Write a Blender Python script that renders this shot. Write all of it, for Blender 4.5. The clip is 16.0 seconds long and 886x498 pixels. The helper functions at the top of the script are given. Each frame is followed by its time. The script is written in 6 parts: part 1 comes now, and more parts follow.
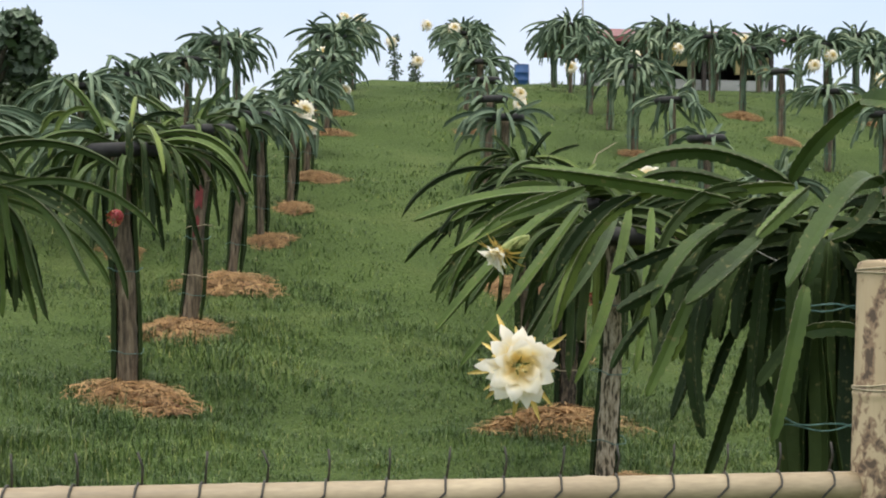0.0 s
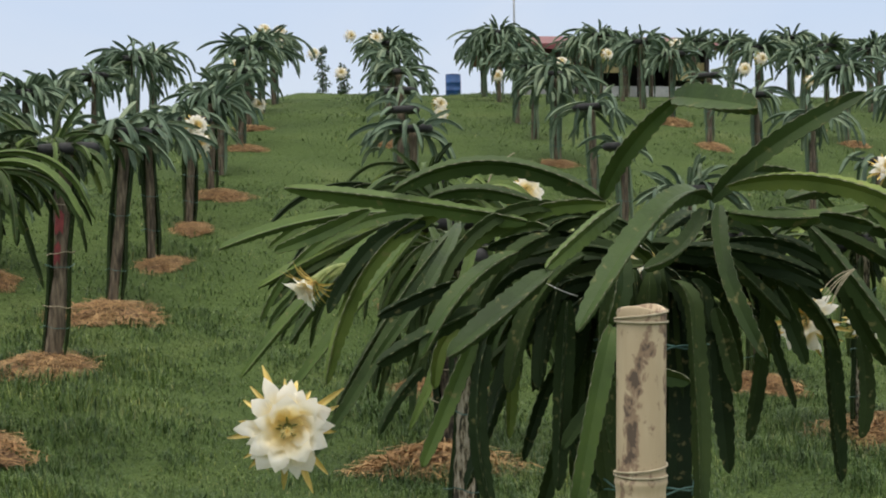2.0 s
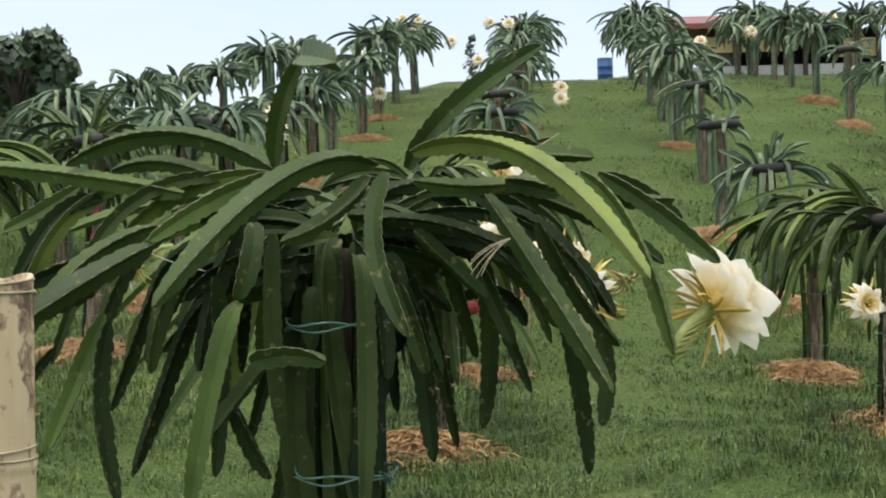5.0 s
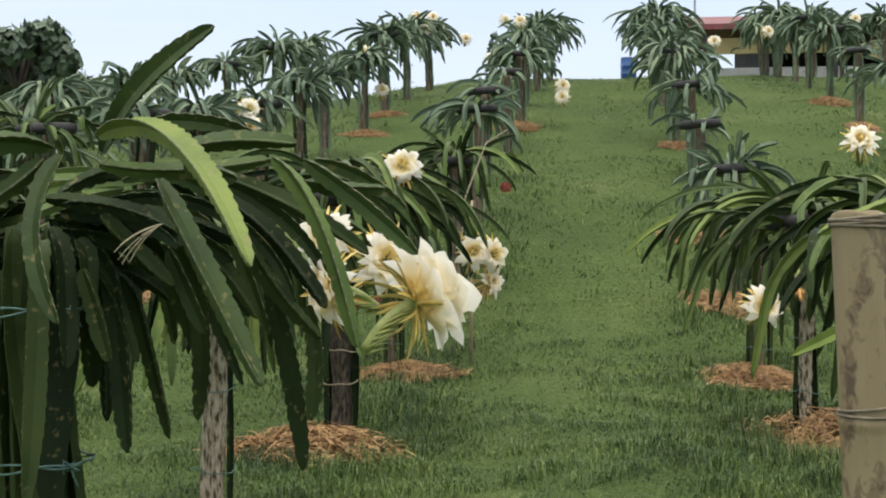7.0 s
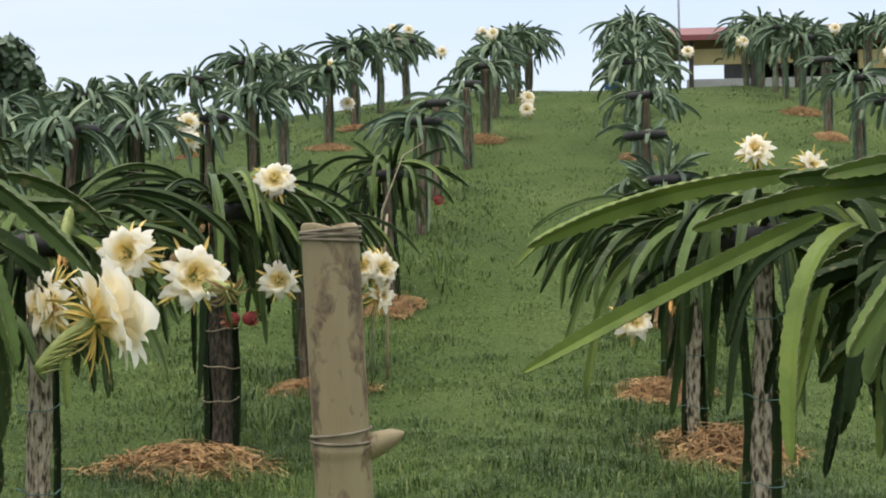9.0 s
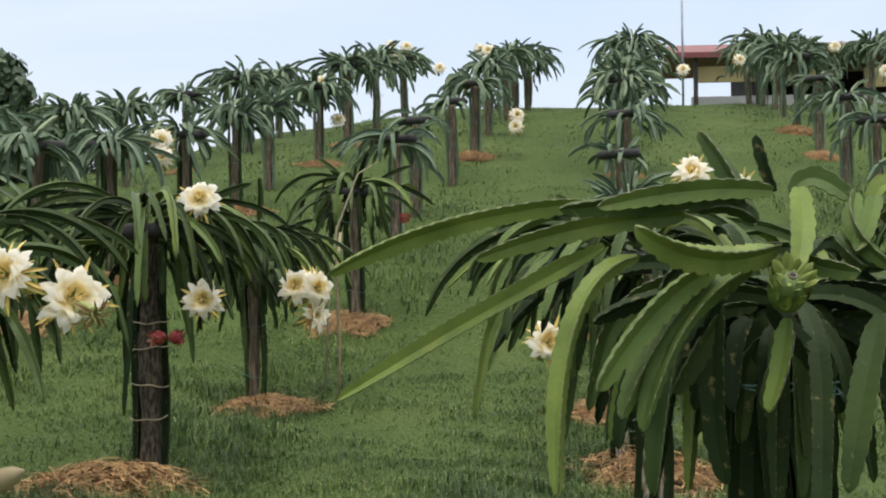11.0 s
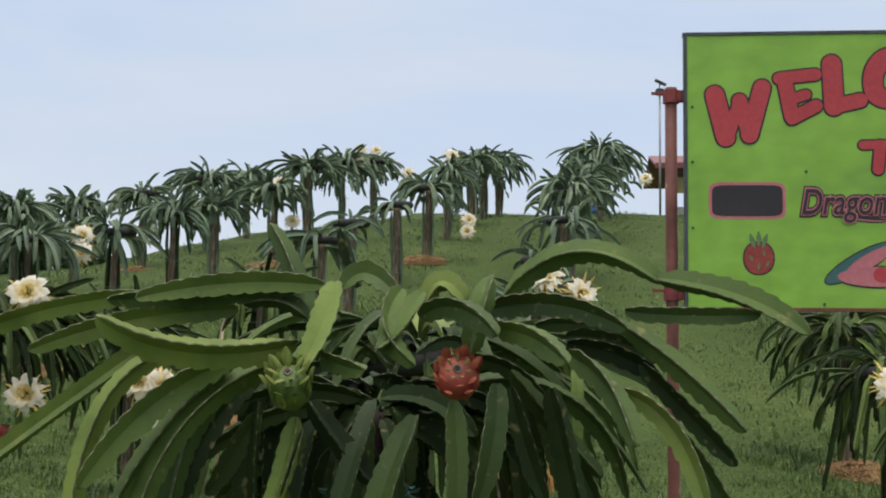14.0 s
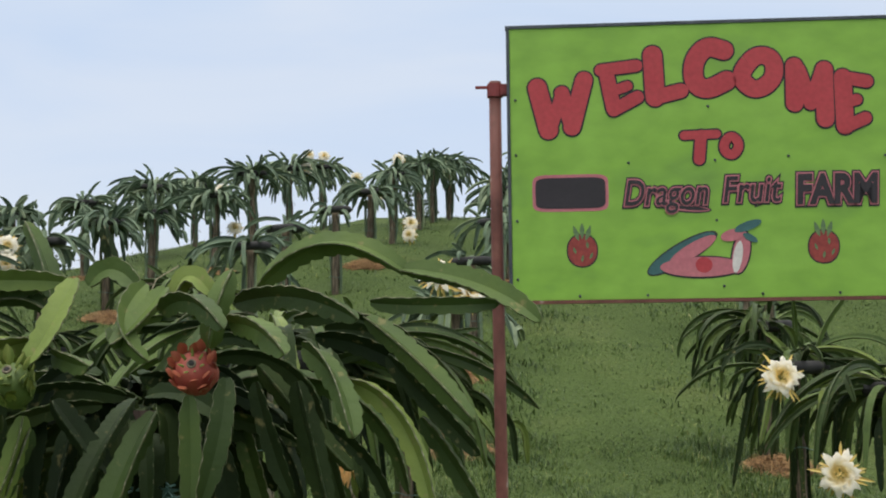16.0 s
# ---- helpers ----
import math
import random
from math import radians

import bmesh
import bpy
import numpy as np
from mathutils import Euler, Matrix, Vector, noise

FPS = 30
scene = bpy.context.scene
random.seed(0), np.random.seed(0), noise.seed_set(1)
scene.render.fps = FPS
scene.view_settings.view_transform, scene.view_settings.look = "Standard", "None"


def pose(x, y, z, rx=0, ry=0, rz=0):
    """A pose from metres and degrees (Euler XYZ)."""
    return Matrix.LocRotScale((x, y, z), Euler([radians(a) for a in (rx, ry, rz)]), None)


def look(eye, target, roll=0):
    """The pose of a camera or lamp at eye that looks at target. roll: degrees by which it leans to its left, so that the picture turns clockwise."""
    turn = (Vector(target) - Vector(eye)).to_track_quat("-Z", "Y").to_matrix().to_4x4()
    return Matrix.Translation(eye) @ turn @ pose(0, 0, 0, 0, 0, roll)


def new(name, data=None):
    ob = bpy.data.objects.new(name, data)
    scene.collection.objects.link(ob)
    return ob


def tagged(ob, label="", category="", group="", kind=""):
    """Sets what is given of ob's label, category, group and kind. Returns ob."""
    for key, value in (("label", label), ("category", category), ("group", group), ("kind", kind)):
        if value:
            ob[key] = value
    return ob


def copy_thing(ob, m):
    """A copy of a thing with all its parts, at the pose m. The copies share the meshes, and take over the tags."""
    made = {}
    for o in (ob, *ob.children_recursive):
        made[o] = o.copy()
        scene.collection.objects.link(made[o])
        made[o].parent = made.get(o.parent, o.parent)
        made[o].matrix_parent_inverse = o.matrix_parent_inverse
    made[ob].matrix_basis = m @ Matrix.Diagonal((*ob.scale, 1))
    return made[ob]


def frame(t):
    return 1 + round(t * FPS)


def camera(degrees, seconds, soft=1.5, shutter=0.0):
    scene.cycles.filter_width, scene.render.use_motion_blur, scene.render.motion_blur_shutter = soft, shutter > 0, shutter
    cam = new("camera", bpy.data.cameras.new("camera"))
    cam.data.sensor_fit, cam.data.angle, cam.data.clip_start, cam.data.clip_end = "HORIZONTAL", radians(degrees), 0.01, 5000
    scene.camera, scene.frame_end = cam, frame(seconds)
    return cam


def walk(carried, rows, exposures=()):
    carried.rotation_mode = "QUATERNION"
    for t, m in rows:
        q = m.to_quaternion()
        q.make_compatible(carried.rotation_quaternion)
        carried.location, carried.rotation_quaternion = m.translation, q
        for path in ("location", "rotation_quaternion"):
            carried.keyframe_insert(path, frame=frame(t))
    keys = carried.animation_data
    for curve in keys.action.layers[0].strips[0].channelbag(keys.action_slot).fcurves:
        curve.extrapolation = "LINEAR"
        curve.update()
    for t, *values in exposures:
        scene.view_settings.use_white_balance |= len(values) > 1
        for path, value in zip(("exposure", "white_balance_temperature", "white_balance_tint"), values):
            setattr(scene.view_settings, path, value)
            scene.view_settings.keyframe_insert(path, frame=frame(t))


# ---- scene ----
cam = camera(37.3, 16.0, soft=2.0)
PATH = [
    (0, (-0.981, -2.296, 1.581), (-0.585, -0.336, 1.544), 0.5),
    (0.5, (-0.786, -2.29, 1.594), (-0.375, -0.333, 1.632), 0.0),
    (1, (-0.639, -2.352, 1.598), (-0.241, -0.392, 1.651), 0.0),
    (1.5, (-0.346, -1.61, 1.648), (0.077, 0.345, 1.658), -0.8),
    (2, (-0.183, -1.618, 1.641), (0.277, 0.328, 1.622), -0.9),
    (2.5, (0.063, -1.606, 1.633), (0.504, 0.345, 1.6), -0.7),
    (3, (0.359, -1.638, 1.577), (0.725, 0.328, 1.535), -0.1),
    (3.3, (0.546, -1.633, 1.565), (0.884, 0.338, 1.529), -0.1),
    (3.5, (0.67, -1.622, 1.56), (0.981, 0.353, 1.531), -0.1),
    (3.7, (0.784, -1.61, 1.55), (1.076, 0.368, 1.53), -0.7),
    (5.8, (1.797, -1.634, 1.557), (1.882, 0.364, 1.527), -1.8),
    (6, (1.91, -1.633, 1.547), (1.988, 0.365, 1.517), -1.9),
    (6.5, (2.202, -1.637, 1.524), (2.259, 0.362, 1.492), -0.9),
    (7, (2.437, -1.571, 1.503), (2.499, 0.428, 1.476), -0.7),
    (7.5, (2.646, -1.504, 1.525), (2.681, 0.496, 1.518), -0.9),
    (8, (2.924, -1.516, 1.498), (2.88, 0.483, 1.498), -0.5),
    (8.5, (3.161, -1.524, 1.501), (3.133, 0.476, 1.489), -0.6),
    (9, (3.37, -1.461, 1.491), (3.405, 0.539, 1.485), -1.1),
    (9.2, (3.438, -1.449, 1.501), (3.496, 0.55, 1.5), -1.4),
    (11.3, (4.136, -1.454, 1.52), (4.121, 0.546, 1.54), -0.9),
    (11.5, (4.224, -1.401, 1.519), (4.206, 0.599, 1.541), -1.4),
    (12, (4.48, -1.378, 1.504), (4.448, 0.621, 1.523), -0.5),
    (12.5, (4.692, -1.379, 1.506), (4.625, 0.62, 1.516), -0.3),
    (13, (4.867, -1.353, 1.498), (4.794, 0.645, 1.558), -0.0),
    (13.5, (5.03, -1.316, 1.51), (4.986, 0.678, 1.652), 0.0),
    (14, (5.219, -1.332, 1.49), (5.189, 0.66, 1.668), 0.6),
    (14.5, (5.366, -1.334, 1.468), (5.335, 0.661, 1.611), 0.7),
    (15, (5.506, -1.326, 1.45), (5.485, 0.669, 1.59), 0.3),
    (15.5, (5.642, -1.304, 1.463), (5.632, 0.689, 1.634), -0.5),
    (16, (5.783, -1.304, 1.46), (5.792, 0.688, 1.646), -0.6),
]
EXPOSURES = [(0, 0.28), (0.5, -0.04), (1, -0.05), (1.5, -0.05), (2, 0.0), (2.5, 0.03), (3, 0.31), (3.5, 0.45), (6, 0.34), (9, 0.31), (11.5, 0.24), (12.5, 0.25), (13, 0.27), (13.5, -0.03), (14, -0.05), (14.5, -0.03), (15, 0.06), (16, 0.03)]
walk(cam, [(t, look(eye, target, roll)) for t, eye, target, roll in PATH], EXPOSURES)

# ---- world and light: a bright overcast sky, a very soft sun ----
SUN_ELEVATION, SUN_TURN = 76.0, 205.0
world = bpy.data.worlds.new("sky")
scene.world = world
world.use_nodes = True
wt = world.node_tree
wt.nodes.clear()

w_out = wt.nodes.new("ShaderNodeOutputWorld")
w_bg = wt.nodes.new("ShaderNodeBackground")
w_sky = wt.nodes.new("ShaderNodeTexSky")
w_sky.sky_type = "NISHITA"
w_sky.sun_disc = False
w_sky.sun_elevation = radians(SUN_ELEVATION)
w_sky.sun_rotation = radians(SUN_TURN)
w_sky.dust_density = 2.0
w_scale = wt.nodes.new("ShaderNodeVectorMath")
w_scale.operation = "SCALE"
w_scale.inputs["Scale"].default_value = 0.09
w_co = wt.nodes.new("ShaderNodeTexCoord")
w_sep = wt.nodes.new("ShaderNodeSeparateXYZ")
w_ramp = wt.nodes.new("ShaderNodeValToRGB")
w_ramp.color_ramp.elements[0].position = 0.0
w_ramp.color_ramp.elements[0].color = (0.86, 0.90, 0.95, 1)
w_ramp.color_ramp.elements[1].position = 0.5
w_ramp.color_ramp.elements[1].color = (0.63, 0.75, 0.92, 1)
mid_stop = w_ramp.color_ramp.elements.new(0.2)
mid_stop.color = (0.61, 0.75, 0.98, 1)
w_noise = wt.nodes.new("ShaderNodeTexNoise")
w_noise.inputs["Scale"].default_value = 2.2
w_noise.inputs["Detail"].default_value = 5.0
w_noise.inputs["Distortion"].default_value = 0.6
w_map = wt.nodes.new("ShaderNodeMapping")
w_map.inputs["Scale"].default_value = (1, 1, 3.5)
w_cloud = wt.nodes.new("ShaderNodeMapRange")
w_cloud.inputs["From Min"].default_value = 0.38
w_cloud.inputs["From Max"].default_value = 0.66
w_cloud.inputs["To Max"].default_value = 0.75
w_mixc = wt.nodes.new("ShaderNodeMix")
w_mixc.data_type = "RGBA"
w_mixc.inputs[7].default_value = (0.79, 0.855, 0.965, 1)
w_mix = wt.nodes.new("ShaderNodeMix")
w_mix.data_type = "RGBA"
w_mix.inputs[0].default_value = 0.84
wt.links.new(w_co.outputs["Generated"], w_sep.inputs[0])
wt.links.new(w_sep.outputs["Z"], w_ramp.inputs[0])
wt.links.new(w_co.outputs["Generated"], w_map.inputs["Vector"])
wt.links.new(w_map.outputs[0], w_noise.inputs["Vector"])
wt.links.new(w_noise.outputs[0], w_cloud.inputs["Value"])
wt.links.new(w_cloud.outputs[0], w_mixc.inputs[0])
wt.links.new(w_ramp.outputs[0], w_mixc.inputs[6])
wt.links.new(w_sky.outputs[0], w_scale.inputs[0])
wt.links.new(w_scale.outputs[0], w_mix.inputs[6])
wt.links.new(w_mixc.outputs[2], w_mix.inputs[7])
w_high = wt.nodes.new("ShaderNodeMapRange")
for k, v in (("From Min", 0.25), ("From Max", 0.55)):
    w_high.inputs[k].default_value = v
w_over = wt.nodes.new("ShaderNodeMix")
w_over.data_type = "RGBA"
w_over.inputs[7].default_value = (0.91, 0.90, 0.87, 1)
wt.links.new(w_sep.outputs["Z"], w_high.inputs["Value"])
wt.links.new(w_high.outputs[0], w_over.inputs[0])
wt.links.new(w_mix.outputs[2], w_over.inputs[6])
wt.links.new(w_over.outputs[2], w_bg.inputs[0])
w_zenith = wt.nodes.new("ShaderNodeMapRange")
w_zenith.interpolation_type = "SMOOTHSTEP"
for k, v in (("From Min", 0.22), ("From Max", 1.0), ("To Min", 1.0), ("To Max", 1.7)):
    w_zenith.inputs[k].default_value = v
wt.links.new(w_sep.outputs["Z"], w_zenith.inputs["Value"])
wt.links.new(w_zenith.outputs[0], w_bg.inputs[1])
wt.links.new(w_bg.outputs[0], w_out.inputs[0])

sun = new("sun", bpy.data.lights.new("sun", "SUN"))
sun.data.energy = 1.35
sun.data.angle = radians(25)
sun.data.color = (1.0, 0.96, 0.9)
sun_way = Vector((math.sin(radians(SUN_TURN)) * math.cos(radians(SUN_ELEVATION)), math.cos(radians(SUN_TURN)) * math.cos(radians(SUN_ELEVATION)), math.sin(radians(SUN_ELEVATION))))
sun.matrix_world = look(sun_way * 40, (0, 0, 0))


# ---- materials ----
def material(name, rough=0.6, metal=0.0, spec=0.5):
    m = bpy.data.materials.new(name)
    m.use_nodes = True
    nt = m.node_tree
    b = nt.nodes["Principled BSDF"]
    b.inputs["Roughness"].default_value = rough
    b.inputs["Metallic"].default_value = metal
    b.inputs["Specular IOR Level"].default_value = spec
    return m, nt, b


def noise_of(nt, scale, detail=4.0, stretch=(1, 1, 1), coord="Object", distortion=0.0):
    co = nt.nodes.new("ShaderNodeTexCoord")
    mp = nt.nodes.new("ShaderNodeMapping")
    mp.inputs["Scale"].default_value = stretch
    n = nt.nodes.new("ShaderNodeTexNoise")
    n.inputs["Scale"].default_value = scale
    n.inputs["Detail"].default_value = detail
    n.inputs["Distortion"].default_value = distortion
    nt.links.new(co.outputs[coord], mp.inputs[0])
    nt.links.new(mp.outputs[0], n.inputs["Vector"])
    return n.outputs[0]


def ramp_of(nt, fac, stops):
    r = nt.nodes.new("ShaderNodeValToRGB")
    e = r.color_ramp.elements
    e[0].position, e[0].color = stops[0][0], (*stops[0][1], 1)
    e[1].position, e[1].color = stops[-1][0], (*stops[-1][1], 1)
    for p, c in stops[1:-1]:
        k = e.new(p)
        k.color = (*c, 1)
    nt.links.new(fac, r.inputs[0])
    return r.outputs[0]


def mix_of(nt, fac, a, b, mode="MIX"):
    m = nt.nodes.new("ShaderNodeMix")
    m.data_type = "RGBA"
    m.blend_type = mode
    for sock, v in ((m.inputs[0], fac), (m.inputs[6], a), (m.inputs[7], b)):
        if isinstance(v, (int, float)):
            sock.default_value = v
        elif isinstance(v, tuple):
            sock.default_value = (*v, 1)
        else:
            nt.links.new(v, sock)
    return m.outputs[2]


def bump_of(nt, b, height, strength=0.3, distance=0.01):
    n = nt.nodes.new("ShaderNodeBump")
    n.inputs["Strength"].default_value = strength
    n.inputs["Distance"].default_value = distance
    nt.links.new(height, n.inputs["Height"])
    nt.links.new(n.outputs[0], b.inputs["Normal"])


def maths(nt, op, a, b):
    m = nt.nodes.new("ShaderNodeMath")
    m.operation = op
    for sock, v in ((m.inputs[0], a), (m.inputs[1], b)):
        if isinstance(v, (int, float)):
            sock.default_value = v
        else:
            nt.links.new(v, sock)
    return m.outputs[0]


def chance(nt):
    """A random number for each object and, in joined meshes, for each loose piece."""
    o = nt.nodes.new("ShaderNodeObjectInfo")
    g = nt.nodes.new("ShaderNodeNewGeometry")
    return maths(nt, "FRACT", maths(nt, "ADD", o.outputs["Random"], g.outputs["Random Per Island"]), 0.0)


def simple(name, stops, scale=8.0, rough=0.6, stretch=(1, 1, 1), bump=0.2, distance=0.004, metal=0.0, fine=60.0, spec=0.5, vary=0.0):
    m, nt, b = material(name, rough, metal, spec)
    col = ramp_of(nt, noise_of(nt, scale, 5.0, stretch), stops)
    f = noise_of(nt, fine, 4.0, stretch)
    col = mix_of(nt, 0.35, col, ramp_of(nt, f, [(0.3, (0.45, 0.45, 0.45)), (0.7, (1, 1, 1))]), "MULTIPLY")
    if vary:
        k = ramp_of(nt, chance(nt), [(0, (1 - vary, 1 - vary, 1 - vary)), (1, (1, 1, 1))])
        col = mix_of(nt, 1.0, col, k, "MULTIPLY")
    nt.links.new(col, b.inputs["Base Color"])
    bump_of(nt, b, f, bump, distance)
    return m


def stem_material(name, stops, rough=0.5, gloss=0.22):
    m, nt, b = material(name, rough, 0.0, gloss)
    col = ramp_of(nt, chance(nt), stops)
    blotch = noise_of(nt, 7.0, 5.0)
    col = mix_of(nt, 0.75, col, ramp_of(nt, blotch, [(0.3, (0.50, 0.55, 0.48)), (0.5, (0.9, 0.92, 0.9)), (0.7, (1.15, 1.1, 1.0))]), "MULTIPLY")
    scar = noise_of(nt, 30.0, 3.0)
    col = mix_of(nt, ramp_of(nt, scar, [(0.63, (0, 0, 0)), (0.72, (0.6, 0.6, 0.6))]), col, (0.22, 0.19, 0.08))
    nt.links.new(col, b.inputs["Base Color"])
    nt.links.new(maths(nt, "ADD", maths(nt, "MULTIPLY", blotch, 0.3), rough - 0.12), b.inputs["Roughness"])
    bump_of(nt, b, noise_of(nt, 38.0, 4.0), 0.4, 0.006)
    return m


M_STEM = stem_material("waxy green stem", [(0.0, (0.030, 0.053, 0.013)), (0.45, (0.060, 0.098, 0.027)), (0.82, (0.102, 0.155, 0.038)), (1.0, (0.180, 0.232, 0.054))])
# Old stems, darkened further to paint the shade inside the large plants.
M_STEM_OLD_SHADE = stem_material("old green stem darkened as inner shade", [(0.0, (0.014, 0.026, 0.010)), (0.6, (0.027, 0.046, 0.014)), (1.0, (0.050, 0.075, 0.023))], 0.62, 0.15)
M_STEM_NEW = stem_material("young yellow green stem", [(0.0, (0.112, 0.165, 0.034)), (1.0, (0.190, 0.250, 0.058))])
# Stems up the hill: distance haze put into a paler, bluer green.
M_STEM_HAZE = stem_material("haze pale green stem", [(0.0, (0.084, 0.125, 0.086)), (0.4, (0.126, 0.180, 0.118)), (0.8, (0.180, 0.240, 0.156)), (1.0, (0.26, 0.31, 0.20))], 0.6)
M_RIM = simple("pale stem margin", [(0.3, (0.06, 0.085, 0.028)), (0.7, (0.125, 0.125, 0.055))], 25.0, 0.6)
M_POST = simple("weathered timber post", [(0.3, (0.035, 0.027, 0.018)), (0.45, (0.11, 0.083, 0.055)), (0.6, (0.21, 0.165, 0.11)), (0.75, (0.32, 0.265, 0.19))], 14.0, 0.85, (2.5, 2.5, 0.35), 0.8, 0.015, fine=35.0)
M_POST_DARK = simple("rough dark brown trunk", [(0.34, (0.016, 0.014, 0.010)), (0.46, (0.05, 0.042, 0.028)), (0.56, (0.10, 0.08, 0.055)), (0.72, (0.18, 0.14, 0.10))], 30.0, 0.92, (1.6, 1.6, 0.5), 1.0, 0.02, fine=60.0)
M_POST_PALE = simple("pale peeling timber post", [(0.38, (0.05, 0.045, 0.03)), (0.44, (0.17, 0.14, 0.09)), (0.49, (0.40, 0.34, 0.24)), (0.66, (0.60, 0.53, 0.41))], 24.0, 0.9, (2.0, 2.0, 0.6), 1.0, 0.02, fine=50.0)
M_REDPOST = simple("reddish brown timber post", [(0.3, (0.020, 0.014, 0.011)), (0.7, (0.055, 0.032, 0.024))], 6.0, 0.85, (2, 2, 0.4), 0.6, 0.01)


def bamboo_material(name, pale, tan, brown, dark, patchy):
    """Bleached bamboo: long fibres, brown mould in broken patches, a few dark scars."""
    m, nt, b = material(name, 0.6, 0.0, 0.4)
    col = mix_of(nt, noise_of(nt, 30.0, 4.0, (2.6, 2.6, 0.16)), tan, pale)
    col = mix_of(nt, ramp_of(nt, noise_of(nt, 7.0, 3.0, (1.5, 1.5, 0.55)), [(0.42, (0, 0, 0)), (0.62, (0.75, 0.75, 0.75))]), col, tan)
    zone = noise_of(nt, 8.0, 3.0, (1.2, 1.2, 0.75), distortion=1.2)
    speck = noise_of(nt, 50.0, 6.0, (1.2, 1.2, 0.8), distortion=0.8)
    mould = maths(nt, "ADD", maths(nt, "MULTIPLY", zone, 0.62), maths(nt, "MULTIPLY", speck, 0.38))
    col = mix_of(nt, ramp_of(nt, mould, [(0.56 - patchy, (0, 0, 0)), (0.60 - patchy, (0.8, 0.8, 0.8))]), col, brown)
    col = mix_of(nt, ramp_of(nt, mould, [(0.62 - patchy, (0, 0, 0)), (0.66 - patchy, (0.85, 0.85, 0.85))]), col, dark)
    nt.links.new(col, b.inputs["Base Color"])
    bump_of(nt, b, noise_of(nt, 60.0, 4.0, (2.2, 2.2, 0.2)), 0.4, 0.003)
    return m


M_BAMBOO = bamboo_material("weathered bamboo", (0.68, 0.56, 0.38), (0.46, 0.35, 0.22), (0.24, 0.15, 0.10), (0.085, 0.06, 0.045), 0.062)
M_BAMBOO_DARK = bamboo_material("brown weathered bamboo", (0.32, 0.265, 0.155), (0.225, 0.175, 0.098), (0.15, 0.105, 0.062), (0.085, 0.06, 0.04), 0.060)
M_BAMBOO_NEW = simple("pale bamboo pole", [(0.3, (0.27, 0.205, 0.125)), (0.7, (0.46, 0.37, 0.24))], 6.0, 0.5, (0.5, 2.2, 2.2), 0.2, 0.003)
M_TWINE = simple("bleached twine", [(0.3, (0.30, 0.25, 0.16)), (0.7, (0.50, 0.43, 0.30))], 40.0, 0.8)
M_TWINE_DARK = simple("greyed twine", [(0.3, (0.13, 0.105, 0.075)), (0.7, (0.25, 0.21, 0.15))], 40.0, 0.85)
M_AREOLE = simple("pale woolly spine cushions", [(0.3, (0.17, 0.17, 0.11)), (0.7, (0.28, 0.27, 0.19))], 40.0, 0.9)
M_TIE = simple("green plastic tie", [(0.3, (0.05, 0.13, 0.11)), (0.7, (0.15, 0.27, 0.24))], 30.0, 0.5)
M_WIRE = simple("dark netting wire", [(0.3, (0.03, 0.03, 0.025)), (0.7, (0.07, 0.06, 0.05))], 30.0, 0.6)
M_TYRE = simple("old black rubber", [(0.3, (0.012, 0.012, 0.013)), (0.7, (0.035, 0.034, 0.033))], 12.0, 0.75)
M_PETAL, p_nt, p_b = material("white petal", 0.5, 0.0, 0.3)
p_b.inputs["Base Color"].default_value = (1, 1, 1, 1)
p_nt.links.new(ramp_of(p_nt, noise_of(p_nt, 14.0, 4.0), [(0.3, (0.98, 0.935, 0.83)), (0.65, (1.0, 0.97, 0.89))]), p_b.inputs["Base Color"])
bump_of(p_nt, p_b, noise_of(p_nt, 60.0, 3.0, (0.25, 1.5, 1.0)), 0.12, 0.003)
p_co = p_nt.nodes.new("ShaderNodeTexCoord")
p_len = p_nt.nodes.new("ShaderNodeVectorMath")
p_len.operation = "LENGTH"
p_nt.links.new(p_co.outputs["Object"], p_len.inputs[0])
p_old = p_nt.nodes["Principled BSDF"].inputs["Base Color"].links[0].from_socket
p_fac = ramp_of(p_nt, maths(p_nt, "MULTIPLY", p_len.outputs["Value"], 10.0), [(0.30, (1, 1, 1)), (0.55, (0.5, 0.5, 0.5)), (0.90, (0, 0, 0))])
p_col = mix_of(p_nt, p_fac, p_old, (1.0, 0.86, 0.42))
p_nt.links.new(p_col, p_nt.nodes["Principled BSDF"].inputs["Base Color"])
p_tr = p_nt.nodes.new("ShaderNodeBsdfTranslucent")
p_tr.inputs[0].default_value = (0.98, 0.95, 0.80, 1)
p_mix = p_nt.nodes.new("ShaderNodeMixShader")
p_mix.inputs[0].default_value = 0.5
p_nt.links.new(p_col, p_tr.inputs[0])
p_nt.links.new(p_nt.nodes["Principled BSDF"].outputs[0], p_mix.inputs[1])
p_nt.links.new(p_tr.outputs[0], p_mix.inputs[2])
p_nt.links.new(p_mix.outputs[0], p_nt.nodes["Material Output"].inputs[0])
M_SEPAL = simple("golden yellow sepal", [(0.3, (0.66, 0.45, 0.10)), (0.7, (0.90, 0.70, 0.22))], 9.0, 0.55, vary=0.3)
M_STAMEN, s_nt, s_b = material("yellow stamens", 0.6, 0.0, 0.2)
s_nt.links.new(ramp_of(s_nt, noise_of(s_nt, 60.0, 3.0), [(0.3, (1.0, 0.83, 0.38)), (0.7, (1.0, 0.90, 0.52))]), s_b.inputs["Base Color"])
s_tr = s_nt.nodes.new("ShaderNodeBsdfTranslucent")
s_mix = s_nt.nodes.new("ShaderNodeMixShader")
s_mix.inputs[0].default_value = 0.5
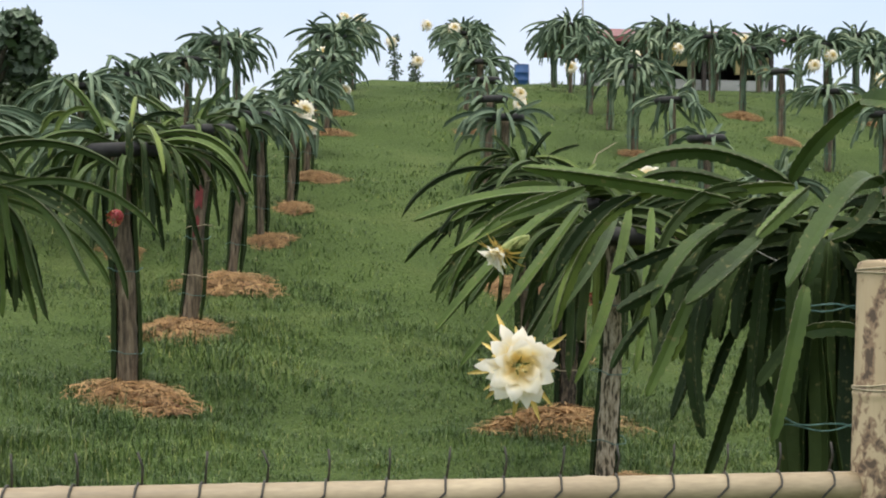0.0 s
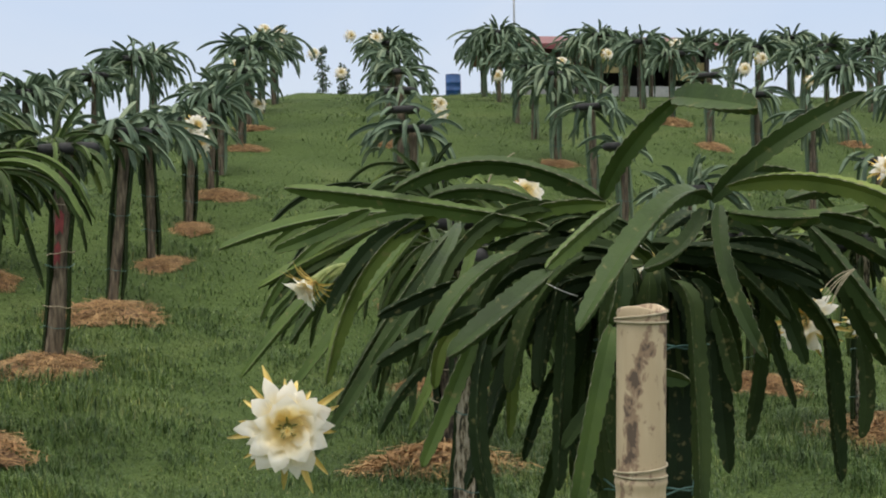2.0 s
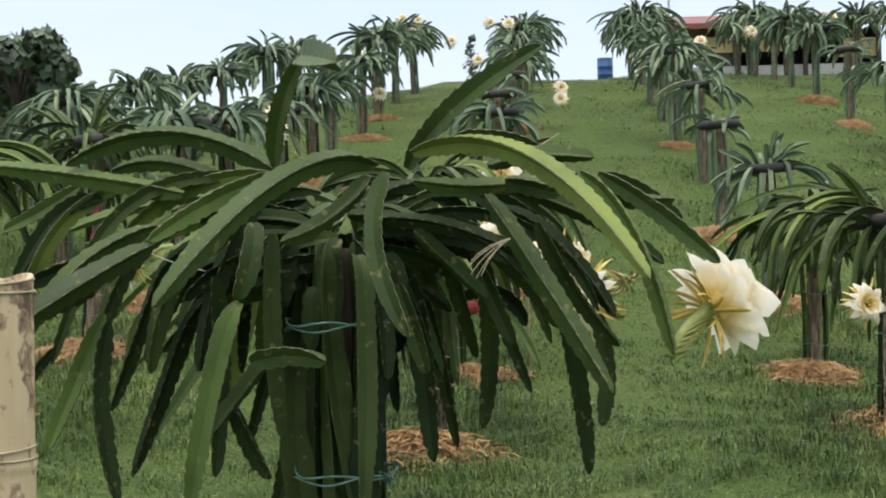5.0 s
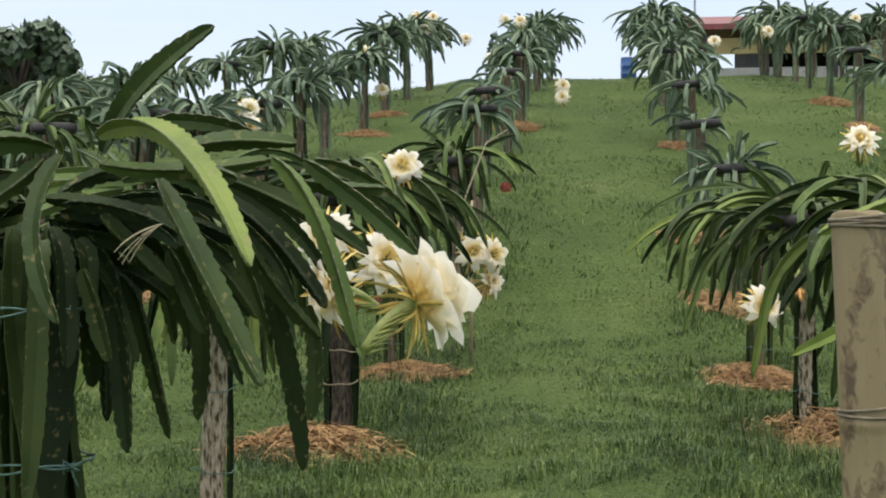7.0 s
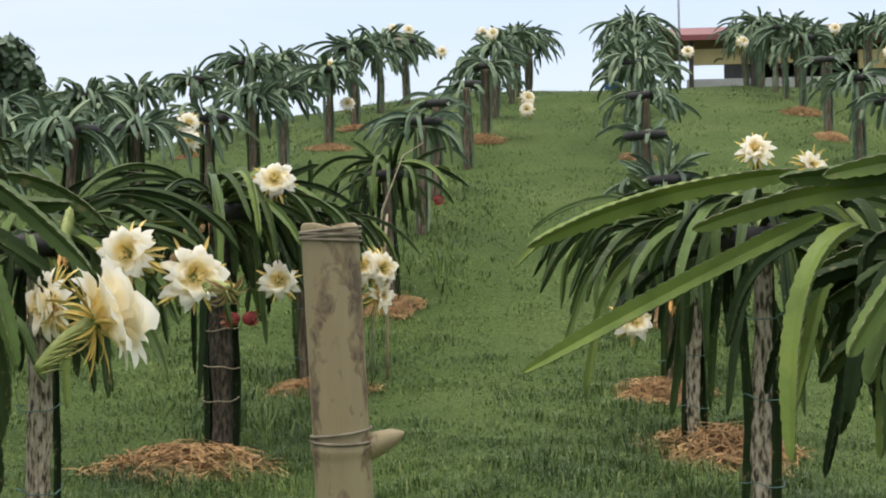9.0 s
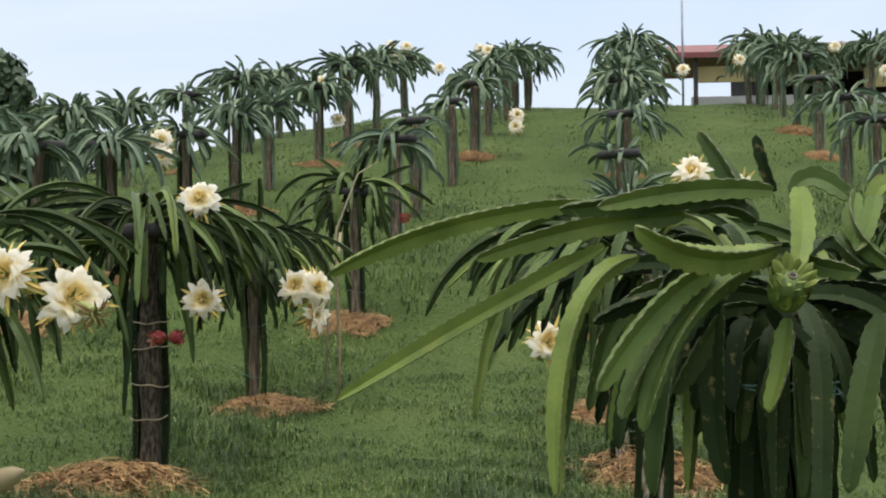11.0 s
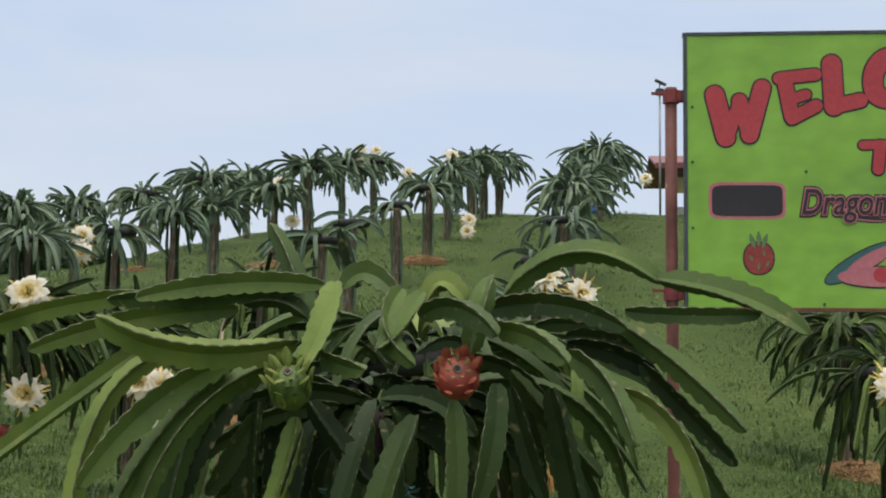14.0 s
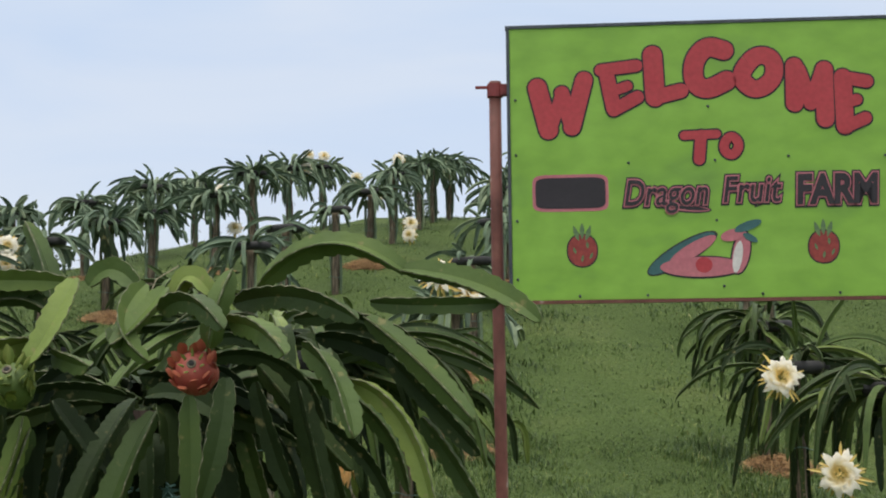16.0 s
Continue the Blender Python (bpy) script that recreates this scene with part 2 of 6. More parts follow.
s_nt.links.new(s_nt.nodes["Principled BSDF"].inputs["Base Color"].links[0].from_socket, s_tr.inputs[0])
s_nt.links.new(s_nt.nodes["Principled BSDF"].outputs[0], s_mix.inputs[1])
s_nt.links.new(s_tr.outputs[0], s_mix.inputs[2])
s_nt.links.new(s_mix.outputs[0], s_nt.nodes["Material Output"].inputs[0])
M_TUBE = simple("green flower tube", [(0.3, (0.16, 0.22, 0.05)), (0.7, (0.34, 0.36, 0.11))], 15.0, 0.55)
M_WILT = simple("wilted brown petals", [(0.3, (0.30, 0.19, 0.07)), (0.7, (0.55, 0.40, 0.20))], 15.0, 0.8)
M_ORANGE = simple("orange dried petals", [(0.3, (0.60, 0.24, 0.05)), (0.7, (0.75, 0.45, 0.16))], 15.0, 0.7)
M_FRUIT = simple("pink red fruit skin", [(0.3, (0.33, 0.058, 0.044)), (0.7, (0.48, 0.12, 0.085))], 9.0, 0.6, bump=0.15)
M_FRUIT_FLAME = simple("coral red fruit skin", [(0.3, (0.50, 0.085, 0.05)), (0.7, (0.66, 0.16, 0.10))], 9.0, 0.5, bump=0.15)
M_FRUIT_DEEP = simple("crimson fruit skin", [(0.3, (0.26, 0.025, 0.032)), (0.7, (0.40, 0.05, 0.06))], 9.0, 0.55, bump=0.15)
M_FRUIT_GREEN = simple("unripe green fruit skin", [(0.3, (0.06, 0.105, 0.018)), (0.7, (0.13, 0.19, 0.036))], 9.0, 0.6, bump=0.15)
M_SCALE_RED = simple("red fruit scale", [(0.3, (0.36, 0.075, 0.055)), (0.7, (0.48, 0.20, 0.09))], 18.0, 0.5)
M_SCALE_GREEN = simple("green fruit scale", [(0.3, (0.12, 0.19, 0.035)), (0.7, (0.30, 0.31, 0.08))], 18.0, 0.5)
M_STRAW = simple("dry rusty straw", [(0.3, (0.46, 0.25, 0.10)), (0.7, (0.76, 0.48, 0.22))], 4.0, 0.85, vary=0.72)
M_MULCH = simple("matted straw mulch", [(0.3, (0.12, 0.066, 0.036)), (0.7, (0.34, 0.20, 0.105))], 14.0, 0.95, (1, 1, 1), 0.9, 0.03)
M_STONE = simple("pale stone", [(0.3, (0.25, 0.24, 0.21)), (0.7, (0.42, 0.40, 0.36))], 12.0, 0.8)
M_BLUE = simple("blue plastic", [(0.3, (0.02, 0.07, 0.22)), (0.7, (0.03, 0.12, 0.34))], 4.0, 0.45)
M_RUST = simple("rusty red oxide pipe", [(0.28, (0.11, 0.035, 0.025)), (0.55, (0.185, 0.062, 0.048)), (0.68, (0.23, 0.088, 0.064)), (0.76, (0.50, 0.42, 0.38))], 14.0, 0.65, (1, 1, 0.6), 0.4)
M_CLAMP = simple("red painted clamp", [(0.3, (0.15, 0.022, 0.024)), (0.7, (0.27, 0.04, 0.04))], 20.0, 0.55)
M_BOARD = simple("lime green painted board", [(0.28, (0.20, 0.39, 0.062)), (0.45, (0.245, 0.475, 0.054)), (0.75, (0.28, 0.52, 0.072))], 2.2, 0.5, (1, 1, 1.6), 0.08, 0.002, fine=9.0)
M_FRAME = simple("dark board edge", [(0.3, (0.03, 0.04, 0.05)), (0.7, (0.08, 0.09, 0.11))], 12.0, 0.6)
M_LETTER = simple("red sign paint", [(0.3, (0.44, 0.034, 0.048)), (0.7, (0.52, 0.055, 0.066))], 4.0, 0.5, bump=0.05)
M_INK = simple("black sign paint", [(0.3, (0.016, 0.012, 0.016)), (0.7, (0.03, 0.022, 0.03))], 6.0, 0.5, bump=0.05)
M_PINK = simple("pink sign paint", [(0.3, (0.50, 0.14, 0.18)), (0.7, (0.60, 0.20, 0.23))], 6.0, 0.5, bump=0.05)
M_BERRY = simple("dull red sign paint", [(0.3, (0.25, 0.032, 0.030)), (0.7, (0.36, 0.055, 0.045))], 30.0, 0.6, bump=0.05)
M_TEAL = simple("teal sign paint", [(0.3, (0.03, 0.10, 0.11)), (0.7, (0.06, 0.17, 0.17))], 6.0, 0.5, bump=0.05)
M_WHITE = simple("white sign paint", [(0.3, (0.66, 0.62, 0.60)), (0.7, (0.78, 0.74, 0.72))], 6.0, 0.5, bump=0.05)
M_LEAFPAINT = simple("green sign paint", [(0.3, (0.09, 0.17, 0.07)), (0.7, (0.15, 0.24, 0.10))], 30.0, 0.5, bump=0.05)
M_ROOF = simple("dull red sheet roof", [(0.3, (0.17, 0.035, 0.04)), (0.7, (0.26, 0.07, 0.07))], 2.0, 0.5)
M_WALL = simple("yellow painted wall", [(0.3, (0.48, 0.37, 0.16)), (0.7, (0.57, 0.46, 0.22))], 2.0, 0.7)
M_WALL_PALE = simple("pale block wall", [(0.3, (0.42, 0.42, 0.42)), (0.7, (0.58, 0.58, 0.58))], 2.0, 0.8)
# For timber pillars, and for house walls painted dark as inner shade.
M_SHADE = simple("dark timber and inner shade", [(0.3, (0.03, 0.025, 0.025)), (0.7, (0.07, 0.055, 0.05))], 3.0, 0.8)
M_GALV = simple("galvanised steel", [(0.3, (0.28, 0.29, 0.30)), (0.7, (0.42, 0.43, 0.44))], 8.0, 0.5, metal=0.5)
M_BARK = simple("grey bark", [(0.3, (0.06, 0.05, 0.04)), (0.7, (0.14, 0.12, 0.10))], 8.0, 0.9, (1, 1, 0.4), 0.6, 0.02)
# Distance haze is painted into this lightened, greyed leaf colour.
M_LEAF = simple("haze pale broad leaves", [(0.3, (0.085, 0.135, 0.08)), (0.7, (0.14, 0.20, 0.115))], 1.2, 0.5, vary=0.45)
M_WEED = simple("dull bush leaves", [(0.3, (0.04, 0.075, 0.022)), (0.7, (0.09, 0.14, 0.045))], 1.2, 0.6, vary=0.45)

M_GROUND, g_nt, g_b = material("grassy soil", 0.95, 0.0, 0.2)
g_col = ramp_of(g_nt, noise_of(g_nt, 0.55, 5.0), [(0.3, (0.066, 0.104, 0.027)), (0.55, (0.089, 0.134, 0.036)), (0.75, (0.126, 0.163, 0.052))])
g_fine = noise_of(g_nt, 22.0, 5.0)
g_col = mix_of(g_nt, 0.7, g_col, ramp_of(g_nt, g_fine, [(0.3, (0.35, 0.38, 0.3)), (0.7, (1, 1, 1))]), "MULTIPLY")
g_nt.links.new(g_col, g_b.inputs["Base Color"])
bump_of(g_nt, g_b, g_fine, 0.9, 0.05)

M_GRASS, r_nt, r_b = material("grass blades", 0.42, 0.0, 0.45)
r_col = ramp_of(r_nt, chance(r_nt), [(0.0, (0.018, 0.044, 0.010)), (0.4, (0.058, 0.112, 0.024)), (0.8, (0.128, 0.202, 0.048)), (0.97, (0.235, 0.300, 0.085)), (1.0, (0.34, 0.32, 0.14))])
r_col = mix_of(r_nt, 0.9, r_col, ramp_of(r_nt, noise_of(r_nt, 1.1, 6.0), [(0.32, (0.42, 0.52, 0.45)), (0.5, (0.9, 0.92, 0.9)), (0.66, (1.25, 1.15, 1.0))]), "MULTIPLY")
r_nt.links.new(r_col, r_b.inputs["Base Color"])


# ---- building helpers ----
def mesh_from(name, verts, faces, mats, smooth=True, slots=None):
    me = bpy.data.meshes.new(name)
    me.from_pydata([tuple(v) for v in verts], [], faces)
    for m in mats if isinstance(mats, (list, tuple)) else [mats]:
        me.materials.append(m)
    if smooth:
        me.polygons.foreach_set("use_smooth", [True] * len(me.polygons))
    if slots is not None:
        me.polygons.foreach_set("material_index", slots)
    me.update()
    return me


def child(name, me, parent, place=None, label=""):
    ob = new(name, me)
    ob.parent = parent
    if place is not None:
        ob.matrix_basis = place
    return tagged(ob, label)


def part(name, bm, mat, parent, label="", smooth=False):
    me = bpy.data.meshes.new(name)
    bm.to_mesh(me)
    bm.free()
    me.materials.append(mat)
    if smooth:
        me.polygons.foreach_set("use_smooth", [True] * len(me.polygons))
    ob = new(name, me)
    ob.parent = parent
    return tagged(ob, label)


def thing(name, place, label, category, group="", kind=""):
    ob = new(name)
    ob.empty_display_size = 0.2
    ob.matrix_basis = place
    return tagged(ob, label, category, group, kind)


def box(bm, size, at=(0, 0, 0), turn=None, bevel=0.0):
    m = Matrix.Translation(at) @ (turn or Matrix()) @ Matrix.Diagonal((*size, 1))
    made = bmesh.ops.create_cube(bm, size=1.0, matrix=m)["verts"]
    if bevel:
        edges = list({e for v in made for e in v.link_edges})
        bmesh.ops.bevel(bm, geom=edges, offset=bevel, segments=2, affect="EDGES")


def tube_arrays(points, radii, sides=8, cap=True):
    """A round tube along points."""
    pts = np.asarray(points, float)
    radii = np.broadcast_to(np.asarray(radii, float), (len(pts),))
    u, v = frames(pts)
    a = np.linspace(0, 2 * np.pi, sides, endpoint=False)
    ring = (np.cos(a)[None, :, None] * u[:, None] + np.sin(a)[None, :, None] * v[:, None]) * radii[:, None, None] + pts[:, None]
    n = len(pts)
    faces = [(i * sides + j, i * sides + (j + 1) % sides, (i + 1) * sides + (j + 1) % sides, (i + 1) * sides + j) for i in range(n - 1) for j in range(sides)]
    if cap:
        faces += [tuple(range(sides))[::-1], tuple((n - 1) * sides + j for j in range(sides))]
    return ring.reshape(-1, 3), faces


def frames(pts):
    """Two cross directions at each point of a line, carried along without twist."""
    t = np.gradient(pts, axis=0)
    t /= np.linalg.norm(t, axis=1)[:, None] + 1e-9
    start = np.cross(t[0], (0.0, 0.0, 1.0))
    if np.linalg.norm(start) < 0.15:
        start = np.cross(t[0], (0.0, 1.0, 0.0))
    u = np.empty_like(pts)
    u[0] = start / np.linalg.norm(start)
    for i in range(1, len(pts)):
        w = u[i - 1] - t[i] * (u[i - 1] @ t[i])
        u[i] = w / (np.linalg.norm(w) + 1e-9)
    return u, np.cross(t, u)


def join_arrays(pieces):
    verts, faces, base = [], [], 0
    for v, f in pieces:
        verts.append(np.asarray(v))
        faces += [tuple(i + base for i in q) for q in f]
        base += len(v)
    return np.concatenate(verts), faces


# ---- the lie of the land ----
PROFILE_Y = (-3000, -400, -60, -6, 0, 5, 7.5, 10, 12, 14.5, 17.2, 22.5, 28, 33, 37, 44, 80, 400, 3000)
PROFILE_Z = (-4, -4, -2.0, -0.35, -0.05, 0.0, 0.03, 0.25, 0.62, 1.35, 2.15, 3.5, 4.75, 5.5, 5.75, 5.4, 0.0, -6.0, -6.0)


def ground_z(x, y):
    crest = np.interp(x, (-40, -10, -4, 0, 6, 12, 30), (20, 24, 27, 30, 33, 36, 40))
    over = np.maximum(0.0, y - crest)
    z = np.interp(np.minimum(y, crest), PROFILE_Y, PROFILE_Z)
    z = z - np.interp(over, (0, 3, 12, 60, 400, 3000), (0, 0.15, 1.6, 7.5, 11, 11))
    lift = np.interp(x, (-12, -4, 2, 6, 14), (0.75, 0.55, 0.0, 0.0, -0.35)) * np.interp(y, (3, 9, 16, 22), (0.0, 1.0, 0.7, 0.0))
    drop = np.interp(x, (-40, -20, -4, 0, 4), (-4.5, -3.0, -1.15, -0.5, 0.0)) * np.interp(y, (16, 28), (0.0, 1.0))
    bumps = 0.05 * np.sin(x * 0.9 + 1.3) * np.sin(y * 0.7) + 0.03 * np.sin(x * 2.3 + y * 1.7)
    return z + lift + drop + bumps * np.interp(np.abs(y - 15), (0, 25, 60), (1, 0.6, 0))


def ground_sheet():
    xs = np.unique(np.r_[-3000, -1200, -400, -150, -70, np.arange(-40, -8, 2.0), np.arange(-8, 18, 0.4), np.arange(18, 44, 2.0), 70, 150, 400, 1200, 3000])
    ys = np.unique(np.r_[-3000, -1200, -400, -150, -60, -30, np.arange(-14, 2, 1.0), np.arange(2, 40, 0.4), np.arange(40, 60, 2.0), 80, 150, 400, 1200, 3000])
    gx, gy = np.meshgrid(xs, ys)
    v = np.stack([gx, gy, ground_z(gx, gy)], -1).reshape(-1, 3)
    w = len(xs)
    faces = [(j * w + i, j * w + i + 1, (j + 1) * w + i + 1, (j + 1) * w + i) for j in range(len(ys) - 1) for i in range(w - 1)]
    ob = new("ground", mesh_from("ground", v, faces, M_GROUND))
    tagged(ob, "green grassy hillside rising to a rounded crest", "ground", kind="structure")


ground_sheet()


# ---- stems of the climbing cactus ----
def curve_points(a, b, c, n):
    """A smooth line from a over b to c."""
    a, b, c = (np.asarray(p, float) for p in (a, b, c))
    k = 2 * b - 0.5 * (a + c)
    s = np.linspace(0, 1, n)[:, None]
    return (1 - s) ** 2 * a + 2 * s * (1 - s) * k + s * s * c


def stem_arrays(pts, wing, twist, lobes, rng):
    """A three-winged stem along pts: wing edges swell between the notches; the end is blunt."""
    n = len(pts)
    u, v = frames(pts)
    s = np.linspace(0, 1, n)
    body = np.interp(s, (0, 0.04, 0.13, 0.45, 0.75, 0.90, 0.97, 1.0), (0.35, 0.62, 0.95, 1.0, 0.92, 0.72, 0.48, 0.10))
    edges, valleys = [], []
    for k in range(3):
        ang = twist + k * 2 * np.pi / 3 + 0.35 * s * np.sin(twist * 7)
        d = np.cos(ang)[:, None] * u + np.sin(ang)[:, None] * v
        side = -np.sin(ang)[:, None] * u + np.cos(ang)[:, None] * v
        edge = wing * body * (0.79 + 0.21 * ((s * lobes + k / 3.0) % 1.0) ** 0.6) * (1 + 0.05 * np.sin(s * 9 + twist * 5 + k))
        edges.append((pts + d * edge[:, None] - side * 0.0015, pts + d * edge[:, None] + side * 0.0015))
        ang2 = ang + np.pi / 3
        d2 = np.cos(ang2)[:, None] * u + np.sin(ang2)[:, None] * v
        valleys.append(pts + d2 * (wing * 0.17 * body)[:, None])
    ring = np.stack([edges[0][0], edges[0][1], valleys[0], edges[1][0], edges[1][1], valleys[1], edges[2][0], edges[2][1], valleys[2]], 1)
    faces = [(i * 9 + j, i * 9 + (j + 1) % 9, (i + 1) * 9 + (j + 1) % 9, (i + 1) * 9 + j) for i in range(n - 1) for j in range(9)]
    faces.append(tuple((n - 1) * 9 + j for j in range(9)))
    return ring.reshape(-1, 3), faces


def crisp(me):
    """Sharp edges along the wings, smooth along the length."""
    e = np.empty(2 * len(me.edges), int)
    me.edges.foreach_get("vertices", e)
    e = e.reshape(-1, 2)
    layer = me.attributes.new("sharp_edge", "BOOLEAN", "EDGE")
    layer.data.foreach_set("value", (np.abs(e[:, 0] - e[:, 1]) == 9).tolist())
    return me


def keel(rng):
    """Mostly one wing below and two spread above, as the stems lie."""
    return math.pi / 2 + rng.uniform(-0.45, 0.45) if rng.random() < 0.8 else rng.uniform(0, 2.1)


def even_steps(pts, n):
    d = np.r_[0, np.cumsum(np.linalg.norm(np.diff(pts, axis=0), axis=1))]
    q = np.linspace(0, d[-1], n)
    return np.stack([np.interp(q, d, pts[:, k]) for k in range(3)], -1)


def stem_mesh(pts, wing, rng, mat, fine=False):
    length = np.linalg.norm(np.diff(pts, axis=0), axis=1).sum()
    lobes = max(3, round(length / 0.040))
    if fine:
        pts = even_steps(pts, 4 * lobes + 1)
    else:
        lobes = max(3, min(lobes, len(pts) // 3))
    v, f = stem_arrays(pts, wing, keel(rng), lobes, rng)
    slots = [1 if i % 9 in (0, 3, 6) else 0 for i in range(len(f))]
    if fine:
        for i in range(4 * lobes):
            for k in range(3):
                if i % 4 == (0, 3, 2)[k]:
                    slots[9 * i + 3 * k] = 2
    return crisp(mesh_from("stem", v, f, [mat, mat if mat == M_STEM_OLD_SHADE else M_RIM, M_RIM if mat == M_STEM_OLD_SHADE else M_AREOLE], True, slots))


def droop_line(az, start, length, rise, sag, n, rng, sway=0.3, low=0.0):
    """A line that leaves the head at an angle and hangs over under its own weight."""
    p = np.array(start, float)
    pts = [p.copy()]
    step = length / (n - 1)
    turn = rng.uniform(-sway, sway)
    low = low or rng.uniform(1.0, 1.5)
    for i in range(1, n):
        s = i / (n - 1)
        pitch = rise - (rise + low) * min(1.0, (s / sag)) ** 1.15
        a = az + turn * s
        p = p + step * np.array([math.cos(a) * math.cos(pitch), math.sin(a) * math.cos(pitch), math.sin(pitch)])
        pts.append(p.copy())
    return np.array(pts)


def head_lines(rng, count, top, reach, spread=0.14, upright=0.06, n=20, open_front=0.0, skirt_share=0.45, fall=0.0):
    """Lines of a tangled hanging head of stems round (0, 0, top): close skirts, long arches, shoots off older stems."""
    lines = []
    while len(lines) < count:
        az = rng.uniform(0, 2 * math.pi)
        front = math.sin(az) < -0.25
        if front and rng.random() < open_front:
            continue
        r0 = spread * rng.uniform(0.2, 1.3)
        start = (r0 * math.cos(az), r0 * math.sin(az), top + rng.uniform(-0.12, 0.14))
        kind = rng.random()
        if kind < upright:
            lines.append(droop_line(az, start, rng.uniform(0.28, 0.62), rng.uniform(0.5, 1.4), rng.uniform(2.2, 4.0), n, rng, 0.5))
        elif kind < skirt_share:
            lines.append(droop_line(az, start, reach * rng.uniform(0.45, 0.95), rng.uniform(-0.3, 0.5), rng.uniform(0.3, 0.6), n, rng, 0.5, rng.uniform(1.2, 1.55)))
        elif kind < 0.78 or len(lines) < 8:
            lines.append(droop_line(az, start, reach * rng.uniform(0.7, 1.2), rng.uniform(0.0, 0.65), rng.uniform(0.7, 1.3) - 0.25 * (fall > 0), n, rng, 0.4, fall))
        else:
            old = lines[int(rng.integers(0, len(lines)))]
            q = old[int(len(old) * rng.uniform(0.2, 0.6))]
            a2 = math.atan2(q[1], q[0]) + rng.uniform(-1.2, 1.2)
            if math.sin(a2) < -0.25 and rng.random() < open_front:
                continue
            lines.append(droop_line(a2, q, reach * rng.uniform(0.3, 0.65), rng.uniform(-0.4, 0.5), rng.uniform(0.5, 1.1), n, rng, 0.5))
    return lines


def knotted_tie(parent, lean, z, r, rng):
    """Two turns of slack twine pulled together in a knot on the open side."""
    pieces = []
    for turn in range(2):
        a = np.linspace(0, 2 * np.pi, 33)
        rr = r * (1 + 0.03 * np.sin(a * 3 + turn) + 0.02 * np.sin(a * 7 + z))
        zz = z + 0.013 * (1 if turn else -1) * np.sin(a * 0.5 + 0.4) + 0.008 * np.sin(a * 4 + 2 * turn)
        pieces.append(tube_arrays(np.stack([rr * np.cos(a) + lean[0] * z, rr * np.sin(a) + lean[1] * z, zz], -1), 0.0034, 5, False))
    knot = np.array([0.66 * r, -0.78 * r, z])
    for k in range(7):
        mid = knot + rng.uniform(-0.022, 0.022, 3)
        pieces.append(tube_arrays([knot, mid, knot + rng.uniform(-0.04, 0.04, 3) - (0, 0.012, 0.018)], 0.003, 5))
    v, f = join_arrays(pieces)
    child("tie", mesh_from("tie", v, f, M_TIE), parent, label="knotted blue-green plastic tie")


